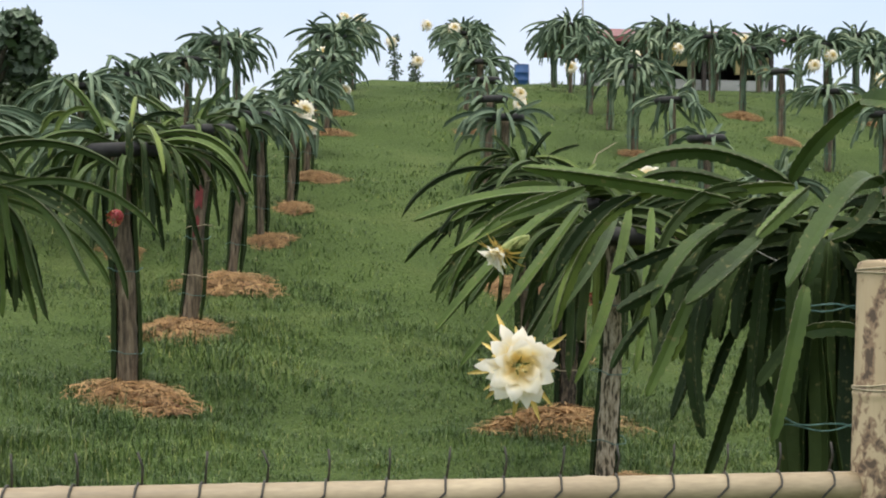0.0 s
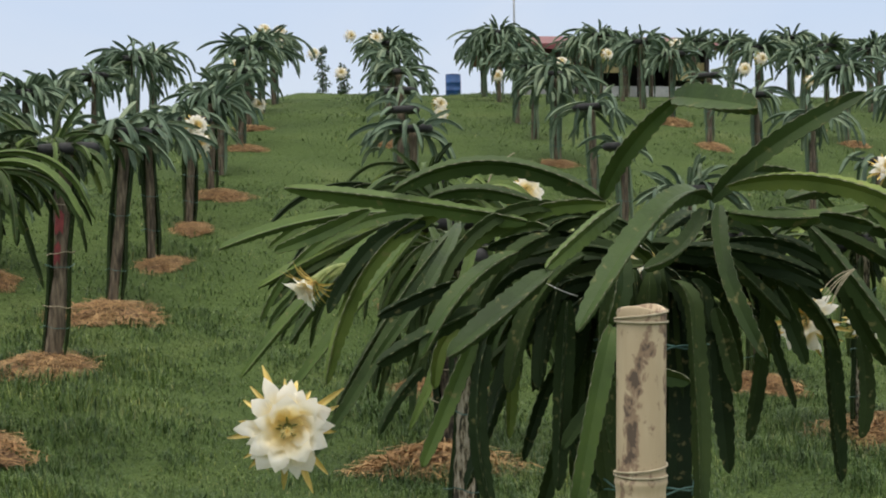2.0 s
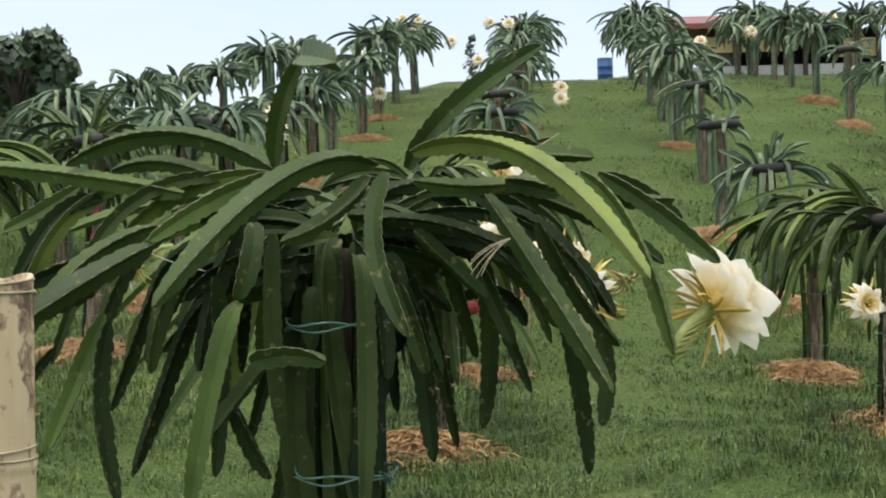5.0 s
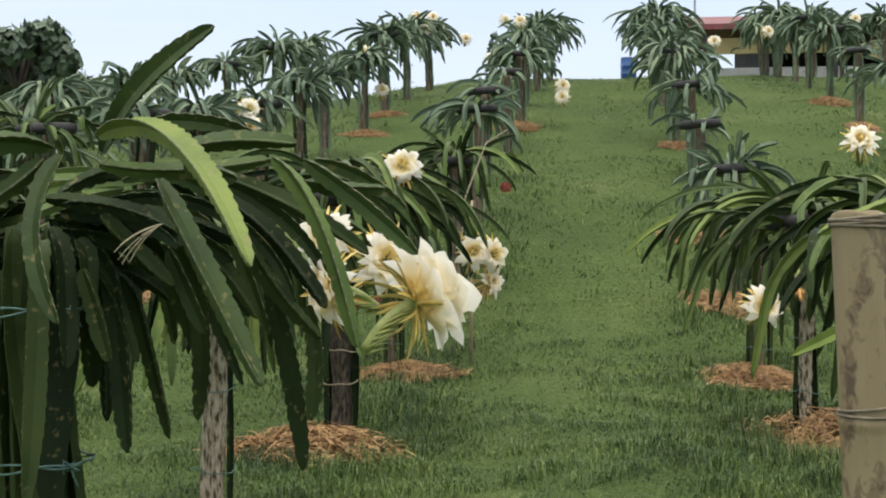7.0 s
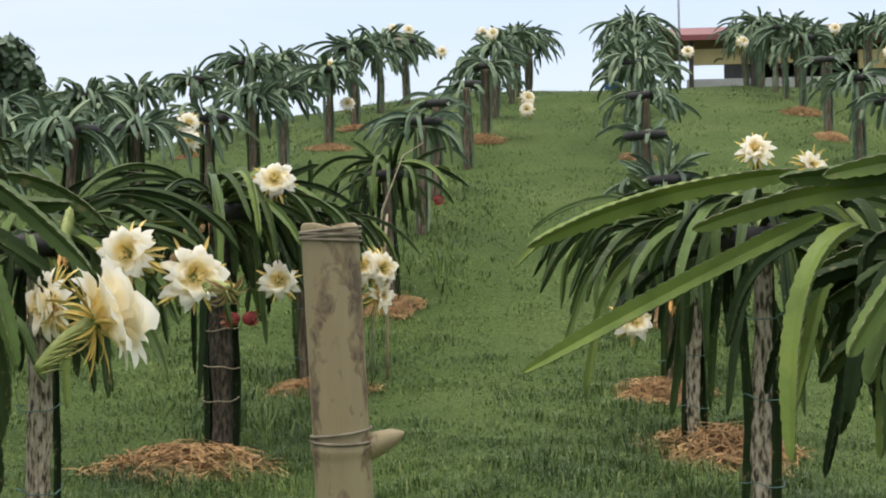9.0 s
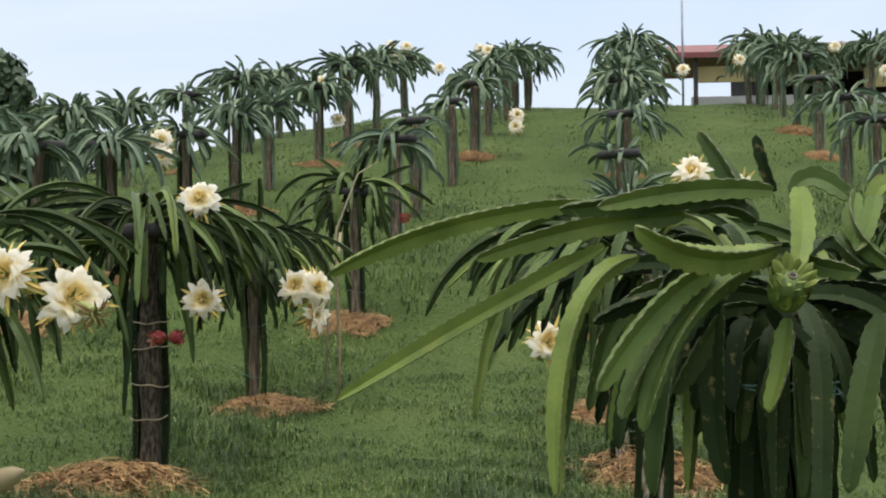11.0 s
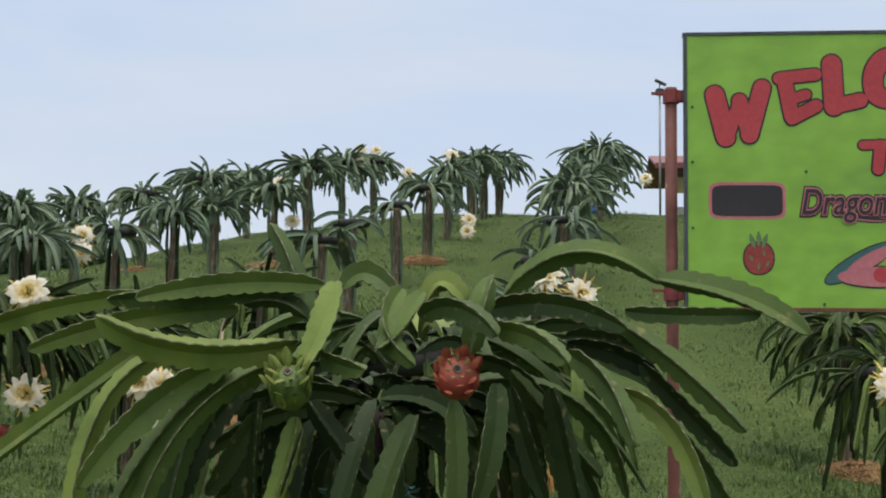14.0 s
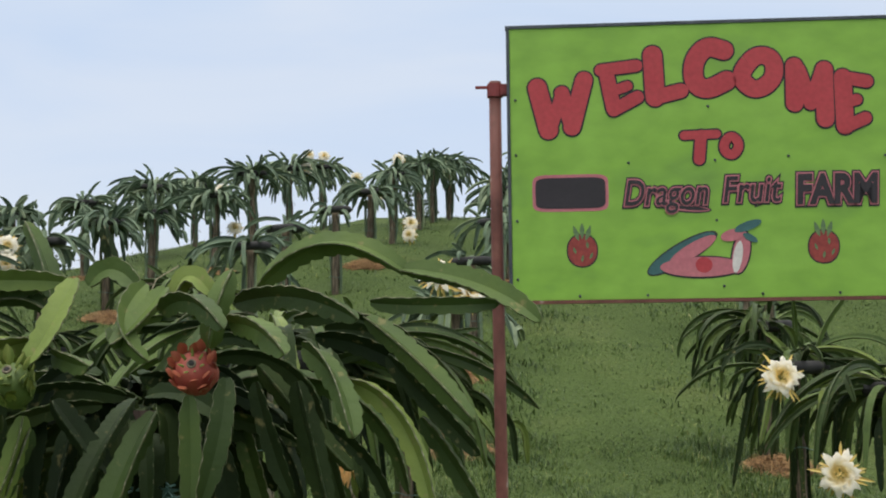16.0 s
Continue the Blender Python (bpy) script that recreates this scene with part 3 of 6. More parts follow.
def support(parent, rng, height, radius=0.062, climbers=5, post_mat=None, tyre=True, ties=3, detail=12, bark=None, stout=0.0, tilt=0.0, strings=()):
    """Timber post, tyre ring at its head, climbing stems strapped to it and the straps."""
    lean = rng.uniform(-0.03, 0.03, 2) + (tilt, 0.0)
    rings = 18 if detail < 12 else 44
    zs = np.linspace(-0.25, height, rings)
    pts = np.stack([lean[0] * zs + 0.012 * np.sin(zs * 3.1 + radius * 90), lean[1] * zs, zs], -1)
    swell = np.interp(zs, np.linspace(-0.25, height, 9), rng.standard_normal(9))
    v, f = tube_arrays(pts, radius * (1 + 0.09 * swell), 13)
    around = np.arange(len(v)) % 13
    ridge = 0.10 * np.sin(around * 2.9 + 5 * radius) + 0.06 * np.resize(rng.standard_normal(81), len(v))
    v = v + (v - np.repeat(pts, 13, 0)) * ridge[:, None] * np.array((1.0, 1.0, 0.0))
    child("post", mesh_from("post", v, f, post_mat or M_POST), parent, label="weathered timber support post")
    for k in range(climbers):
        a = k * 2 * math.pi / climbers + rng.uniform(-0.4, 0.4) if stout else math.pi * (-0.20 + 1.4 * (k + 0.5 + rng.uniform(-0.3, 0.3)) / climbers)
        z = np.linspace(rng.uniform(-0.02, 0.05), height + 0.02, detail)
        r = radius + 0.014 + (0.022 + stout) * rng.random() + 0.016 * np.sin(z * (3 + 2 * rng.random()) + k)
        aa = a + rng.uniform(0.3, 0.9) * (1.0 if stout else 0.35) * np.sin(z * 2.6 + k * 2)
        line = np.stack([r * np.cos(aa) + lean[0] * z, r * np.sin(aa) + lean[1] * z, z], -1)
        child("climbing_stem", stem_mesh(line, rng.uniform(0.022, 0.036) + 0.35 * stout, rng, bark or M_STEM_OLD_SHADE), parent, label="dark old climbing stem")
    for k in range(2 if stout else 0):
        knotted_tie(parent, lean, height * (0.565, 0.855)[k], radius + 0.05 + 0.9 * stout, rng)
    for k in range(0 if stout else ties):
        z = height * (0.22 + 0.28 * k + rng.uniform(-0.04, 0.04))
        a = np.linspace(0, 2 * np.pi, 17)
        r = radius + 0.058 + 1.1 * stout + 0.006 * np.sin(a * 3 + k)
        loop = np.stack([r * np.cos(a) + lean[0] * z, r * np.sin(a) + lean[1] * z, z + 0.014 * np.sin(a * 2 + k) + 0.006 * np.sin(a * 5 + 2 * k)], -1)
        v, f = tube_arrays(loop, 0.0034, 5, False)
        child("tie", mesh_from("tie", v, f, M_TIE), parent, label="green plastic tie")
    for k, z in enumerate(strings):
        a = np.linspace(0, 2 * np.pi, 25)
        r = radius + 0.05 + 0.008 * np.sin(a * 3 + k)
        loop = np.stack([r * np.cos(a) + lean[0] * z, r * np.sin(a) + lean[1] * z, z + 0.016 * np.sin(a + 2.1 * k) + 0.005 * np.sin(a * 5 + k)], -1)
        v, f = tube_arrays(loop, 0.0046, 5, False)
        child("string", mesh_from("string", v, f, M_TWINE), parent, label="pale string tied round the trunk")
    if tyre:
        a = np.linspace(0, 2 * np.pi, 25)
        R = 0.22
        loop = np.stack([R * np.cos(a) + lean[0] * height, R * np.sin(a) + lean[1] * height, height + 0.02 + 0.012 * np.sin(a + 1)], -1)
        v, f = tube_arrays(loop, 0.055, 9, False)
        child("tyre", mesh_from("tyre", v, f, M_TYRE), parent, label="old black tyre ring")
    return lean


PLANT_GROUP = "dragon fruit plants in rows"


def plant_root(x, y, label, turn=0.0):
    return thing("dragon_fruit_plant", pose(x, y, float(ground_z(x, y)), 0, 0, turn), label, "cactus plant", PLANT_GROUP)


def full_plant(x, y, seed, label, height=1.42, stems=70, reach=0.95, wing=0.031, rings=22, upright=0.06, tyre=True, post_mat=None, spread=0.16, climbers=5, fine=False, open_front=0.0, old=0.22, skirt=10, skirt_share=0.40, stout=0.0, thick=0.062, fall=0.0, heart=0, cap=0, tilt=0.0, strings=(), ties=3):
    """A plant whose stems are parts of their own."""
    rng = np.random.default_rng(seed)
    root = plant_root(x, y, label)
    support(root, rng, height, tyre=tyre, post_mat=post_mat, climbers=climbers, radius=thick, stout=stout, detail=30 if stout else 12, tilt=tilt, strings=strings, ties=ties)
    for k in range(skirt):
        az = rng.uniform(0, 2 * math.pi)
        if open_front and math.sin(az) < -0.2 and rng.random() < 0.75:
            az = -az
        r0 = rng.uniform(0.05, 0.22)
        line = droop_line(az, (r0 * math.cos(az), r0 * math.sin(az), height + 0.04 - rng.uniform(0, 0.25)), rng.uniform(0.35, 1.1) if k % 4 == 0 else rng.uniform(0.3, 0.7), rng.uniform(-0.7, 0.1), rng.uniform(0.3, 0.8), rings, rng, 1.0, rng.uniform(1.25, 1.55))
        child("stem", stem_mesh(line, wing * rng.uniform(0.8, 1.1), rng, M_STEM_OLD_SHADE, fine), root)
    # Dark stems round the post paint the head's inner shade.
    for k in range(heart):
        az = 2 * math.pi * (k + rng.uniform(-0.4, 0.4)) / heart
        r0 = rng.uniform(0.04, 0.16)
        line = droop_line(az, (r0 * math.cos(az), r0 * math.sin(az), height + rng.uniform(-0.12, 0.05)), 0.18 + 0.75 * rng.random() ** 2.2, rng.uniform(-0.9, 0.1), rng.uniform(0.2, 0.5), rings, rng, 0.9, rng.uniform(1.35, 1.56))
        child("stem", stem_mesh(line, rng.uniform(0.034, 0.044), rng, M_STEM_OLD_SHADE, fine), root)
    # Dark stems added to close the head and keep its inside dark.
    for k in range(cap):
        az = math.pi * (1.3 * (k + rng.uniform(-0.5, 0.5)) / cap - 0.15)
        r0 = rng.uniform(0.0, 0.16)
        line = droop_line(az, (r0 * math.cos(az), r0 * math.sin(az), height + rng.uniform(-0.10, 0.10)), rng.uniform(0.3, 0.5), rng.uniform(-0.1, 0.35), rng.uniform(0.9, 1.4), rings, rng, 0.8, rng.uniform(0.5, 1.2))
        child("stem", stem_mesh(line, rng.uniform(0.030, 0.038), rng, M_STEM_OLD_SHADE, fine), root)
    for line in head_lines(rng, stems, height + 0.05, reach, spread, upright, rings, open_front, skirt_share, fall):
        mat = (M_STEM_NEW if fine else M_STEM) if rng.random() < 0.06 else (M_STEM_OLD_SHADE if rng.random() < old else M_STEM)
        child("stem", stem_mesh(line, wing * rng.uniform(0.8, 1.15), rng, mat, fine), root)
    return root


def far_lines(rng, count, top, reach, upright, n):
    """A flat umbrella of stems over the tyre, tips standing up, shoots hanging from the arms."""
    lines = []
    while len(lines) < count:
        az = rng.uniform(0, 2 * math.pi)
        r0 = rng.uniform(0.03, 0.22)
        start = (r0 * math.cos(az), r0 * math.sin(az), top + rng.uniform(-0.10, 0.10))
        kind = rng.random()
        if kind < upright:
            lines.append(droop_line(az, start, rng.uniform(0.2, 0.5), rng.uniform(0.4, 1.3), rng.uniform(2.0, 4.0), n, rng, 0.6))
        elif kind < 0.62 or len(lines) < 10:
            lines.append(droop_line(az, start, reach * rng.uniform(0.55, 1.1), rng.uniform(-0.1, 0.6), rng.uniform(0.7, 1.5), n, rng, 0.7))
        elif kind < 0.80:
            lines.append(droop_line(az, start, reach * rng.uniform(0.4, 0.9), rng.uniform(-0.6, 0.2), rng.uniform(0.3, 0.7), n, rng, 0.8))
        else:
            old = lines[int(rng.integers(0, len(lines)))]
            q = old[int(len(old) * rng.uniform(0.4, 0.95))]
            lines.append(droop_line(math.atan2(q[1], q[0]) + rng.uniform(-1.4, 1.4), q, reach * rng.uniform(0.2, 0.5), rng.uniform(-0.9, 0.8), rng.uniform(0.4, 1.2), n, rng, 0.8))
    return lines


def far_plant(x, y, seed, label, height=1.42, stems=60, reach=0.9, wing=0.034, upright=0.12, tyre=True, bark=None, tilt=0.0):
    """A plant up the hill: its head of stems is one part."""
    rng = np.random.default_rng(seed)
    root = plant_root(x, y, label)
    support(root, rng, height, 0.052, tyre=tyre, climbers=5, ties=2, detail=7, bark=bark or M_STEM_HAZE, tilt=tilt)
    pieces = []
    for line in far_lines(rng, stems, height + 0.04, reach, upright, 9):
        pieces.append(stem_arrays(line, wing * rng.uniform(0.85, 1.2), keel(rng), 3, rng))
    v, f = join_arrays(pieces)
    # The crown's stem colour has the haze painted in.
    child("crown", crisp(mesh_from("crown", v, f, M_STEM_HAZE)), root, label="hanging head of green stems")
    return root


# ---- flowers and fruit ----
def petal_mesh(name, length, width, curl, cup, mat, n=7, ruffle=0.0, blunt=0.75, tip=0.0):
    """A blade along +x from the origin, with a midrib, bending up or back; tip draws the end out into a ragged point."""
    v, f = [], []
    for i in range(n):
        s = i / (n - 1)
        w = width * math.sin(math.pi * (0.14 + 0.78 * s)) ** blunt * (1.0 if s < 0.97 else 0.4)
        if tip and s > 0.72:
            w *= np.interp(s, (0.72, 0.86, 0.93, 1.0), (1.0, 0.92, 0.66, 0.12))
        back = tip * max(0.0, s - 0.7) ** 2
        x, z = length * s * math.cos(curl * s * 0.5), length * s * math.sin(curl * s * 0.5) - back * length
        for j in (-1, -0.5, 0, 0.5, 1):
            rag = 1 + (0.10 * math.sin(23 * s + 5 * j + 40 * width) if tip and abs(j) == 1 else 0)
            v.append((x, w * 0.5 * j * rag, z + cup * abs(j) * w + ruffle * w * math.sin(9 * s + 3 * j)))
    for i in range(n - 1):
        for j in range(4):
            a = i * 5 + j
            f.append((a, a + 1, a + 6, a + 5))
    return mesh_from(name, v, f, mat)


PETAL_MESHES = [petal_mesh("petal", 0.098, 0.066, 0.25, 0.10, M_PETAL, 12, ruffle=0.09, blunt=0.5, tip=2.2), petal_mesh("petal", 0.110, 0.064, -0.1, 0.08, M_PETAL, 12, ruffle=0.12, blunt=0.55, tip=2.0), petal_mesh("petal", 0.122, 0.046, -0.45, 0.12, M_PETAL, 12, ruffle=0.14, blunt=0.7, tip=1.6)]
SEPAL_MESHES = [petal_mesh("sepal", 0.150, 0.017, -0.3, 0.3, M_SEPAL), petal_mesh("sepal", 0.145, 0.018, -0.8, 0.3, M_SEPAL), petal_mesh("sepal", 0.135, 0.014, -1.5, 0.3, M_SEPAL)]


def stamen_mesh():
    """A yellow throat lined with fine stamens, fullest on the lower side, and a lobed style standing out of it."""
    rng = np.random.default_rng(11)
    throat = [(0.002, 0.036), (0.016, 0.036), (0.028, 0.039), (0.040, 0.046)]
    pieces = [tube_arrays([(0, 0, z) for _, z in throat], [r for r, _ in throat], 20, False)]
    for k in range(44):
        a = rng.uniform(0, 2 * math.pi)
        low = 0.5 - 0.5 * math.cos(a)
        r = rng.uniform(0.014, 0.043) if low > 0.4 else rng.uniform(0.030, 0.045)
        d = np.array([math.cos(a), math.sin(a), 0.0])
        top = d * r + (0, 0, 0.033 + 0.38 * r + rng.uniform(-0.003, 0.004))
        pieces.append(tube_arrays([d * 0.6 * r + (0, 0, 0.024), d * 0.85 * r + (0, 0, 0.8 * top[2]), top], [0.0010, 0.0010, 0.0012], 3, False))
        pieces.append(tube_arrays([top - (0, 0, 0.001), top + d * 0.001 + (0, 0, 0.0045)], [0.0021, 0.0012], 4))
    for k in range(11):
        a = k * 0.571
        c, q = math.cos(a), math.sin(a)
        pieces.append(tube_arrays([(-0.006, 0, 0.02), (-0.008 + 0.004 * c, 0.004 * q, 0.058), (-0.009 + 0.013 * c, 0.013 * q, 0.068)], 0.0018, 4))
    v, f = join_arrays(pieces)
    return mesh_from("stamen_brush", v, f, M_STAMEN)


def tube_mesh():
    """Curved green flower tube with narrow bracts, the bloom's base at the origin, hanging from -x."""
    s = np.linspace(0, 1, 12)[:, None]
    line = np.array([(0, 0, -0.005)]) * (1 - s) ** 2 + 2 * s * (1 - s) * np.array([(0, 0, -0.13)]) + s**2 * np.array([(-0.07, 0, -0.21)])
    pieces = [tube_arrays(line, np.interp(s[:, 0], (0, 0.1, 0.75, 1), (0.030, 0.020, 0.015, 0.016)), 10)]
    rng = np.random.default_rng(5)
    for k in range(58):
        q = line[1 + (k * 5) % 11]
        a = k * 2.4
        d = np.array([math.cos(a), math.sin(a), 0])
        ln = rng.uniform(0.8, 1.5)
        pieces.append(tube_arrays([q + d * 0.012, q + d * 0.017 + (0, 0, 0.022 * ln), q + d * 0.021 + (0, 0, 0.045 * ln), q + d * 0.030 + (0, 0, 0.066 * ln)], [0.0036, 0.0040, 0.0030, 0.0008], 5))
    v, f = join_arrays(pieces)
    return mesh_from("flower", v, f, M_TUBE)


STAMENS, TUBE = stamen_mesh(), tube_mesh()


def petal_places(rng, openness):
    places = []
    for layer, count, tilt, kind in ((0, 9, 0.66, 0), (1, 11, 0.48, 1), (2, 12, 0.16, 2)):
        for k in range(count):
            a = 360.0 * (k + 0.33 * layer) / count + rng.uniform(-15, 15)
            up = math.degrees(tilt) + (1 - openness) * 45 + rng.uniform(-13, 13)
            places.append((kind, pose(0, 0, 0.002 * layer, 0, 0, a) @ pose(0.014, 0, 0.0, 0, -up, 0)))
    return places


def sepal_places(rng, openness=1.0, reflex=0.0):
    forward = max(0.0, 1 - openness) * 38 - reflex
    return [(int(rng.integers(0, 3)), pose(0, 0, -0.008 - 0.002 * (k % 3), 0, 0, k * 360.0 / 21 + rng.uniform(-9, 9)) @ pose(0.016, 0, 0, 0, rng.uniform(-24, 22) - forward, 0)) for k in range(21)]


def merged(meshes_places, name, mat):
    pieces = []
    for me, m in meshes_places:
        v = np.array([tuple(m @ w.co) for w in me.vertices])
        pieces.append((v, [tuple(p.vertices) for p in me.polygons]))
    v, f = join_arrays(pieces)
    return mesh_from(name, v, f, mat)


fl_rng = np.random.default_rng(21)
FAR_PETALS = merged([(PETAL_MESHES[k], m) for k, m in petal_places(fl_rng, 0.9)], "bloom", M_PETAL)
FAR_SEPALS = merged([(SEPAL_MESHES[k], m) for k, m in sepal_places(fl_rng)], "sepal_ring", M_SEPAL)


def facing(at, ahead, size=1.0, roll=0.0):
    """A pose whose +z looks along ahead, with -x kept low."""
    return Matrix.Translation(at) @ Vector(ahead).to_track_quat("Z", "X").to_matrix().to_4x4() @ pose(0, 0, 0, 0, 0, roll) @ Matrix.Scale(size, 4)


def flower(plant, at, ahead, seed, size=1.0, openness=1.0, near=True, broad=1.0, calyx=1.0, bloom=1.0, reflex=0.0, label="open white bloom with yellow stamens"):
    """A night-blooming cactus flower on a plant; at is in the world."""
    rng = np.random.default_rng(seed)
    m = plant.matrix_basis.inverted() @ facing(at, ahead, size)
    stalk = child("flower", TUBE, plant, m, label)
    if near:
        for k, q in petal_places(rng, openness):
            child("petal", PETAL_MESHES[k], stalk, q @ Matrix.Scale(rng.uniform(0.78, 1.16) * bloom, 4) @ Matrix.Diagonal((1, broad, 1, 1)))
        for k, q in sepal_places(rng, openness, reflex):
            child("sepal", SEPAL_MESHES[k], stalk, q @ Matrix.Scale(rng.uniform(0.8, 1.2) * calyx * bloom, 4))
    else:
        child("bloom", FAR_PETALS, stalk)
        child("sepal_ring", FAR_SEPALS, stalk)
    tagged(child("stamen_brush", STAMENS, stalk, pose(0, 0, 0.015)), kind="stuff")
    return stalk


WILT_MESH = petal_mesh("petal", 0.12, 0.016, -1.3, 0.3, M_WILT, ruffle=0.3)
WILT_ORANGE = petal_mesh("petal", 0.11, 0.018, 0.6, 0.3, M_ORANGE, ruffle=0.2)


def wilted(plant, at, ahead, seed, orange=False, count=14):
    rng = np.random.default_rng(seed)
    m = plant.matrix_basis.inverted() @ facing(at, ahead, 0.9)
    stalk = child("flower", TUBE, plant, m, "withered hanging bloom")
    for k in range(count):
        q = pose(0, 0, 0, 0, 0, k * 360 / count + rng.uniform(-12, 12)) @ pose(0.008, 0, 0, 0, rng.uniform(-75, -50) if orange else rng.uniform(-60, 15), 0)
        child("petal", WILT_ORANGE if orange else WILT_MESH, stalk, q @ Matrix.Scale(rng.uniform(0.7, 1.05), 4))


def fruit_body(name, mat):
    """An egg-shaped fruit with a sunken eye at its lower end; hangs along -z."""
    prof = ((0.0, 0.0), (0.012, -0.012), (0.034, 0.004), (0.048, 0.03), (0.049, 0.055), (0.038, 0.083), (0.020, 0.10), (0.0, 0.106))
    v, f, sides = [], [], 14
    for r, z in prof:
        for j in range(sides):
            a = 2 * math.pi * j / sides
            k = 1 + 0.05 * math.sin(5 * a)
            v.append((r * k * math.cos(a), r * k * math.sin(a), z))
    for i in range(len(prof) - 1):
        for j in range(sides):
            f.append((i * sides + j, i * sides + (j + 1) % sides, (i + 1) * sides + (j + 1) % sides, (i + 1) * sides + j))
    return mesh_from(name, v, f, mat)


FRUIT_BODIES = {"pink": fruit_body("fruit", M_FRUIT), "flame": fruit_body("fruit", M_FRUIT_FLAME), "crimson": fruit_body("fruit", M_FRUIT_DEEP), "green": fruit_body("fruit", M_FRUIT_GREEN)}
SCALE_MESHES = {"pink": petal_mesh("scale", 0.036, 0.022, 0.35, 0.12, M_SCALE_RED, 5, blunt=1.1), "flame": petal_mesh("scale", 0.058, 0.022, 0.5, 0.15, M_SCALE_RED, 6, blunt=1.2), "crimson": petal_mesh("scale", 0.032, 0.018, 0.6, 0.15, M_SCALE_RED, 4), "green": petal_mesh("scale", 0.044, 0.024, 0.4, 0.15, M_SCALE_GREEN, 4)}
SPINE_CROWN = petal_mesh("scale", 0.05, 0.012, 0.5, 0.2, M_SCALE_GREEN, 4)


eye_a = np.linspace(0, 2 * np.pi, 15)
eye_v, eye_f = tube_arrays(np.stack([0.011 * np.cos(eye_a), 0.011 * np.sin(eye_a), -0.013 + 0 * eye_a], -1), 0.0035, 6, False)
EYE_RING = mesh_from("eye", eye_v, eye_f, M_TWINE_DARK)
# A solid black disc paints the dark inside of the fruit's eye.
eye_v, eye_f = tube_arrays([(0, 0, -0.0148), (0, 0, -0.010)], [0.0085, 0.0085], 14)
EYE_DISC = mesh_from("hollow", eye_v, eye_f, M_TYRE)


def fruit(plant, at, ahead, colour, seed, size=1.0):
    """ahead: where the eye end points; at: its middle."""
    rng = np.random.default_rng(seed)
    m = plant.matrix_basis.inverted() @ facing(at, ahead, size) @ pose(0, 0, 0.05, 180, 0, 0)
    body = child("fruit", FRUIT_BODIES[colour], plant, m, {"pink": "ripening pink red fruit with scales", "flame": "ripe coral red fruit with long pointed scales", "crimson": "ripe crimson fruit with scales", "green": "unripe green fruit with scales"}[colour])
    for ring, (z, r, count, up) in enumerate(((0.006, 0.030, 6, 50), (0.020, 0.042, 8, 30), (0.040, 0.047, 9, -5), (0.060, 0.046, 8, -25), (0.080, 0.037, 7, -45), (0.094, 0.026, 5, -55))):
        for k in range(count):
            a = 360.0 * (k + 0.5 * (ring % 2)) / count + rng.uniform(-10, 10)
            child("scale", SCALE_MESHES[colour], body, pose(0, 0, z, 0, 0, a) @ pose(r, 0, 0, 0, 90 - (abs(up) * 0.9 if colour == "flame" else up * 0.4) + rng.uniform(-10, 10), 0) @ Matrix.Scale(rng.uniform(0.8, 1.15), 4))
    child("eye", EYE_RING, body, Matrix.Diagonal((0.75, 0.75, 1, 1)), label="dry rim of the old flower scar")
    child("hollow", EYE_DISC, body, Matrix.Diagonal((0.75, 0.75, 1, 1)), label="black disc as the shaded hollow of the old flower scar")
    for k in range(7):
        child("scale", SPINE_CROWN, body, pose(0, 0, 0.0, 0, 0, k * 51.4) @ pose(0.013, 0, 0, 0, 62 + rng.uniform(-10, 15), 0) @ Matrix.Scale(0.6 if colour != "green" else 1.0, 4))


# ---- the two large plants at the fence ----
# Most loose stems here take the shade-darkened colour; the arms stay brighter.
front_plant = full_plant(1.40, 2.25, 3, "large dragon fruit plant with long arching stems, behind the bamboo fence", height=1.50, stems=34, reach=0.78, wing=0.031, rings=40, upright=0.0, post_mat=M_REDPOST, spread=0.2, climbers=9, stout=0.075, thick=0.035, heart=14, cap=30, fine=True, open_front=1.0, old=0.8, skirt=6, fall=1.2, tyre=False)
fruit_plant = full_plant(4.98, 2.25, 8, "large dragon fruit plant bearing fruit, behind the bamboo fence", height=1.40, stems=30, reach=0.75, wing=0.031, rings=40, upright=0.0, spread=0.2, climbers=9, stout=0.075, thick=0.035, heart=20, cap=26, post_mat=M_REDPOST, fine=True, open_front=1.0, old=0.75, skirt=8, fall=1.3, tyre=False)
arm_rng = np.random.default_rng(77)


def arm(plant, a, b, c, wing=0.034, mat=None):
    """One long stem that can be told apart, through three places in the world."""
    back = np.array(plant.matrix_basis.translation)
    pts = curve_points(a, b, c, 40) - back
    pick = mat or M_STEM
    child("stem", stem_mesh(pts, wing * arm_rng.uniform(0.9, 1.08), arm_rng, pick, True), plant)


arm(front_plant, (1.21, 2.15, 1.74), (0.90, 2.25, 1.86), (0.59, 2.30, 1.78), 0.038)
arm(front_plant, (0.95, 2.10, 1.68), (0.60, 2.30, 1.75), (0.28, 2.47, 1.80), 0.038)
arm(front_plant, (1.05, 2.20, 1.72), (0.87, 2.30, 1.78), (0.71, 2.35, 1.76), 0.030)
arm(front_plant, (1.20, 2.10, 1.73), (0.96, 2.20, 1.70), (0.75, 2.24, 1.56), 0.031, M_STEM_NEW)
arm(front_plant, (1.20, 2.00, 1.72), (1.05, 1.85, 1.65), (0.90, 1.76, 1.55), 0.037)
arm(front_plant, (1.49, 2.02, 1.74), (1.24, 1.80, 1.70), (0.93, 1.60, 1.39), 0.040)
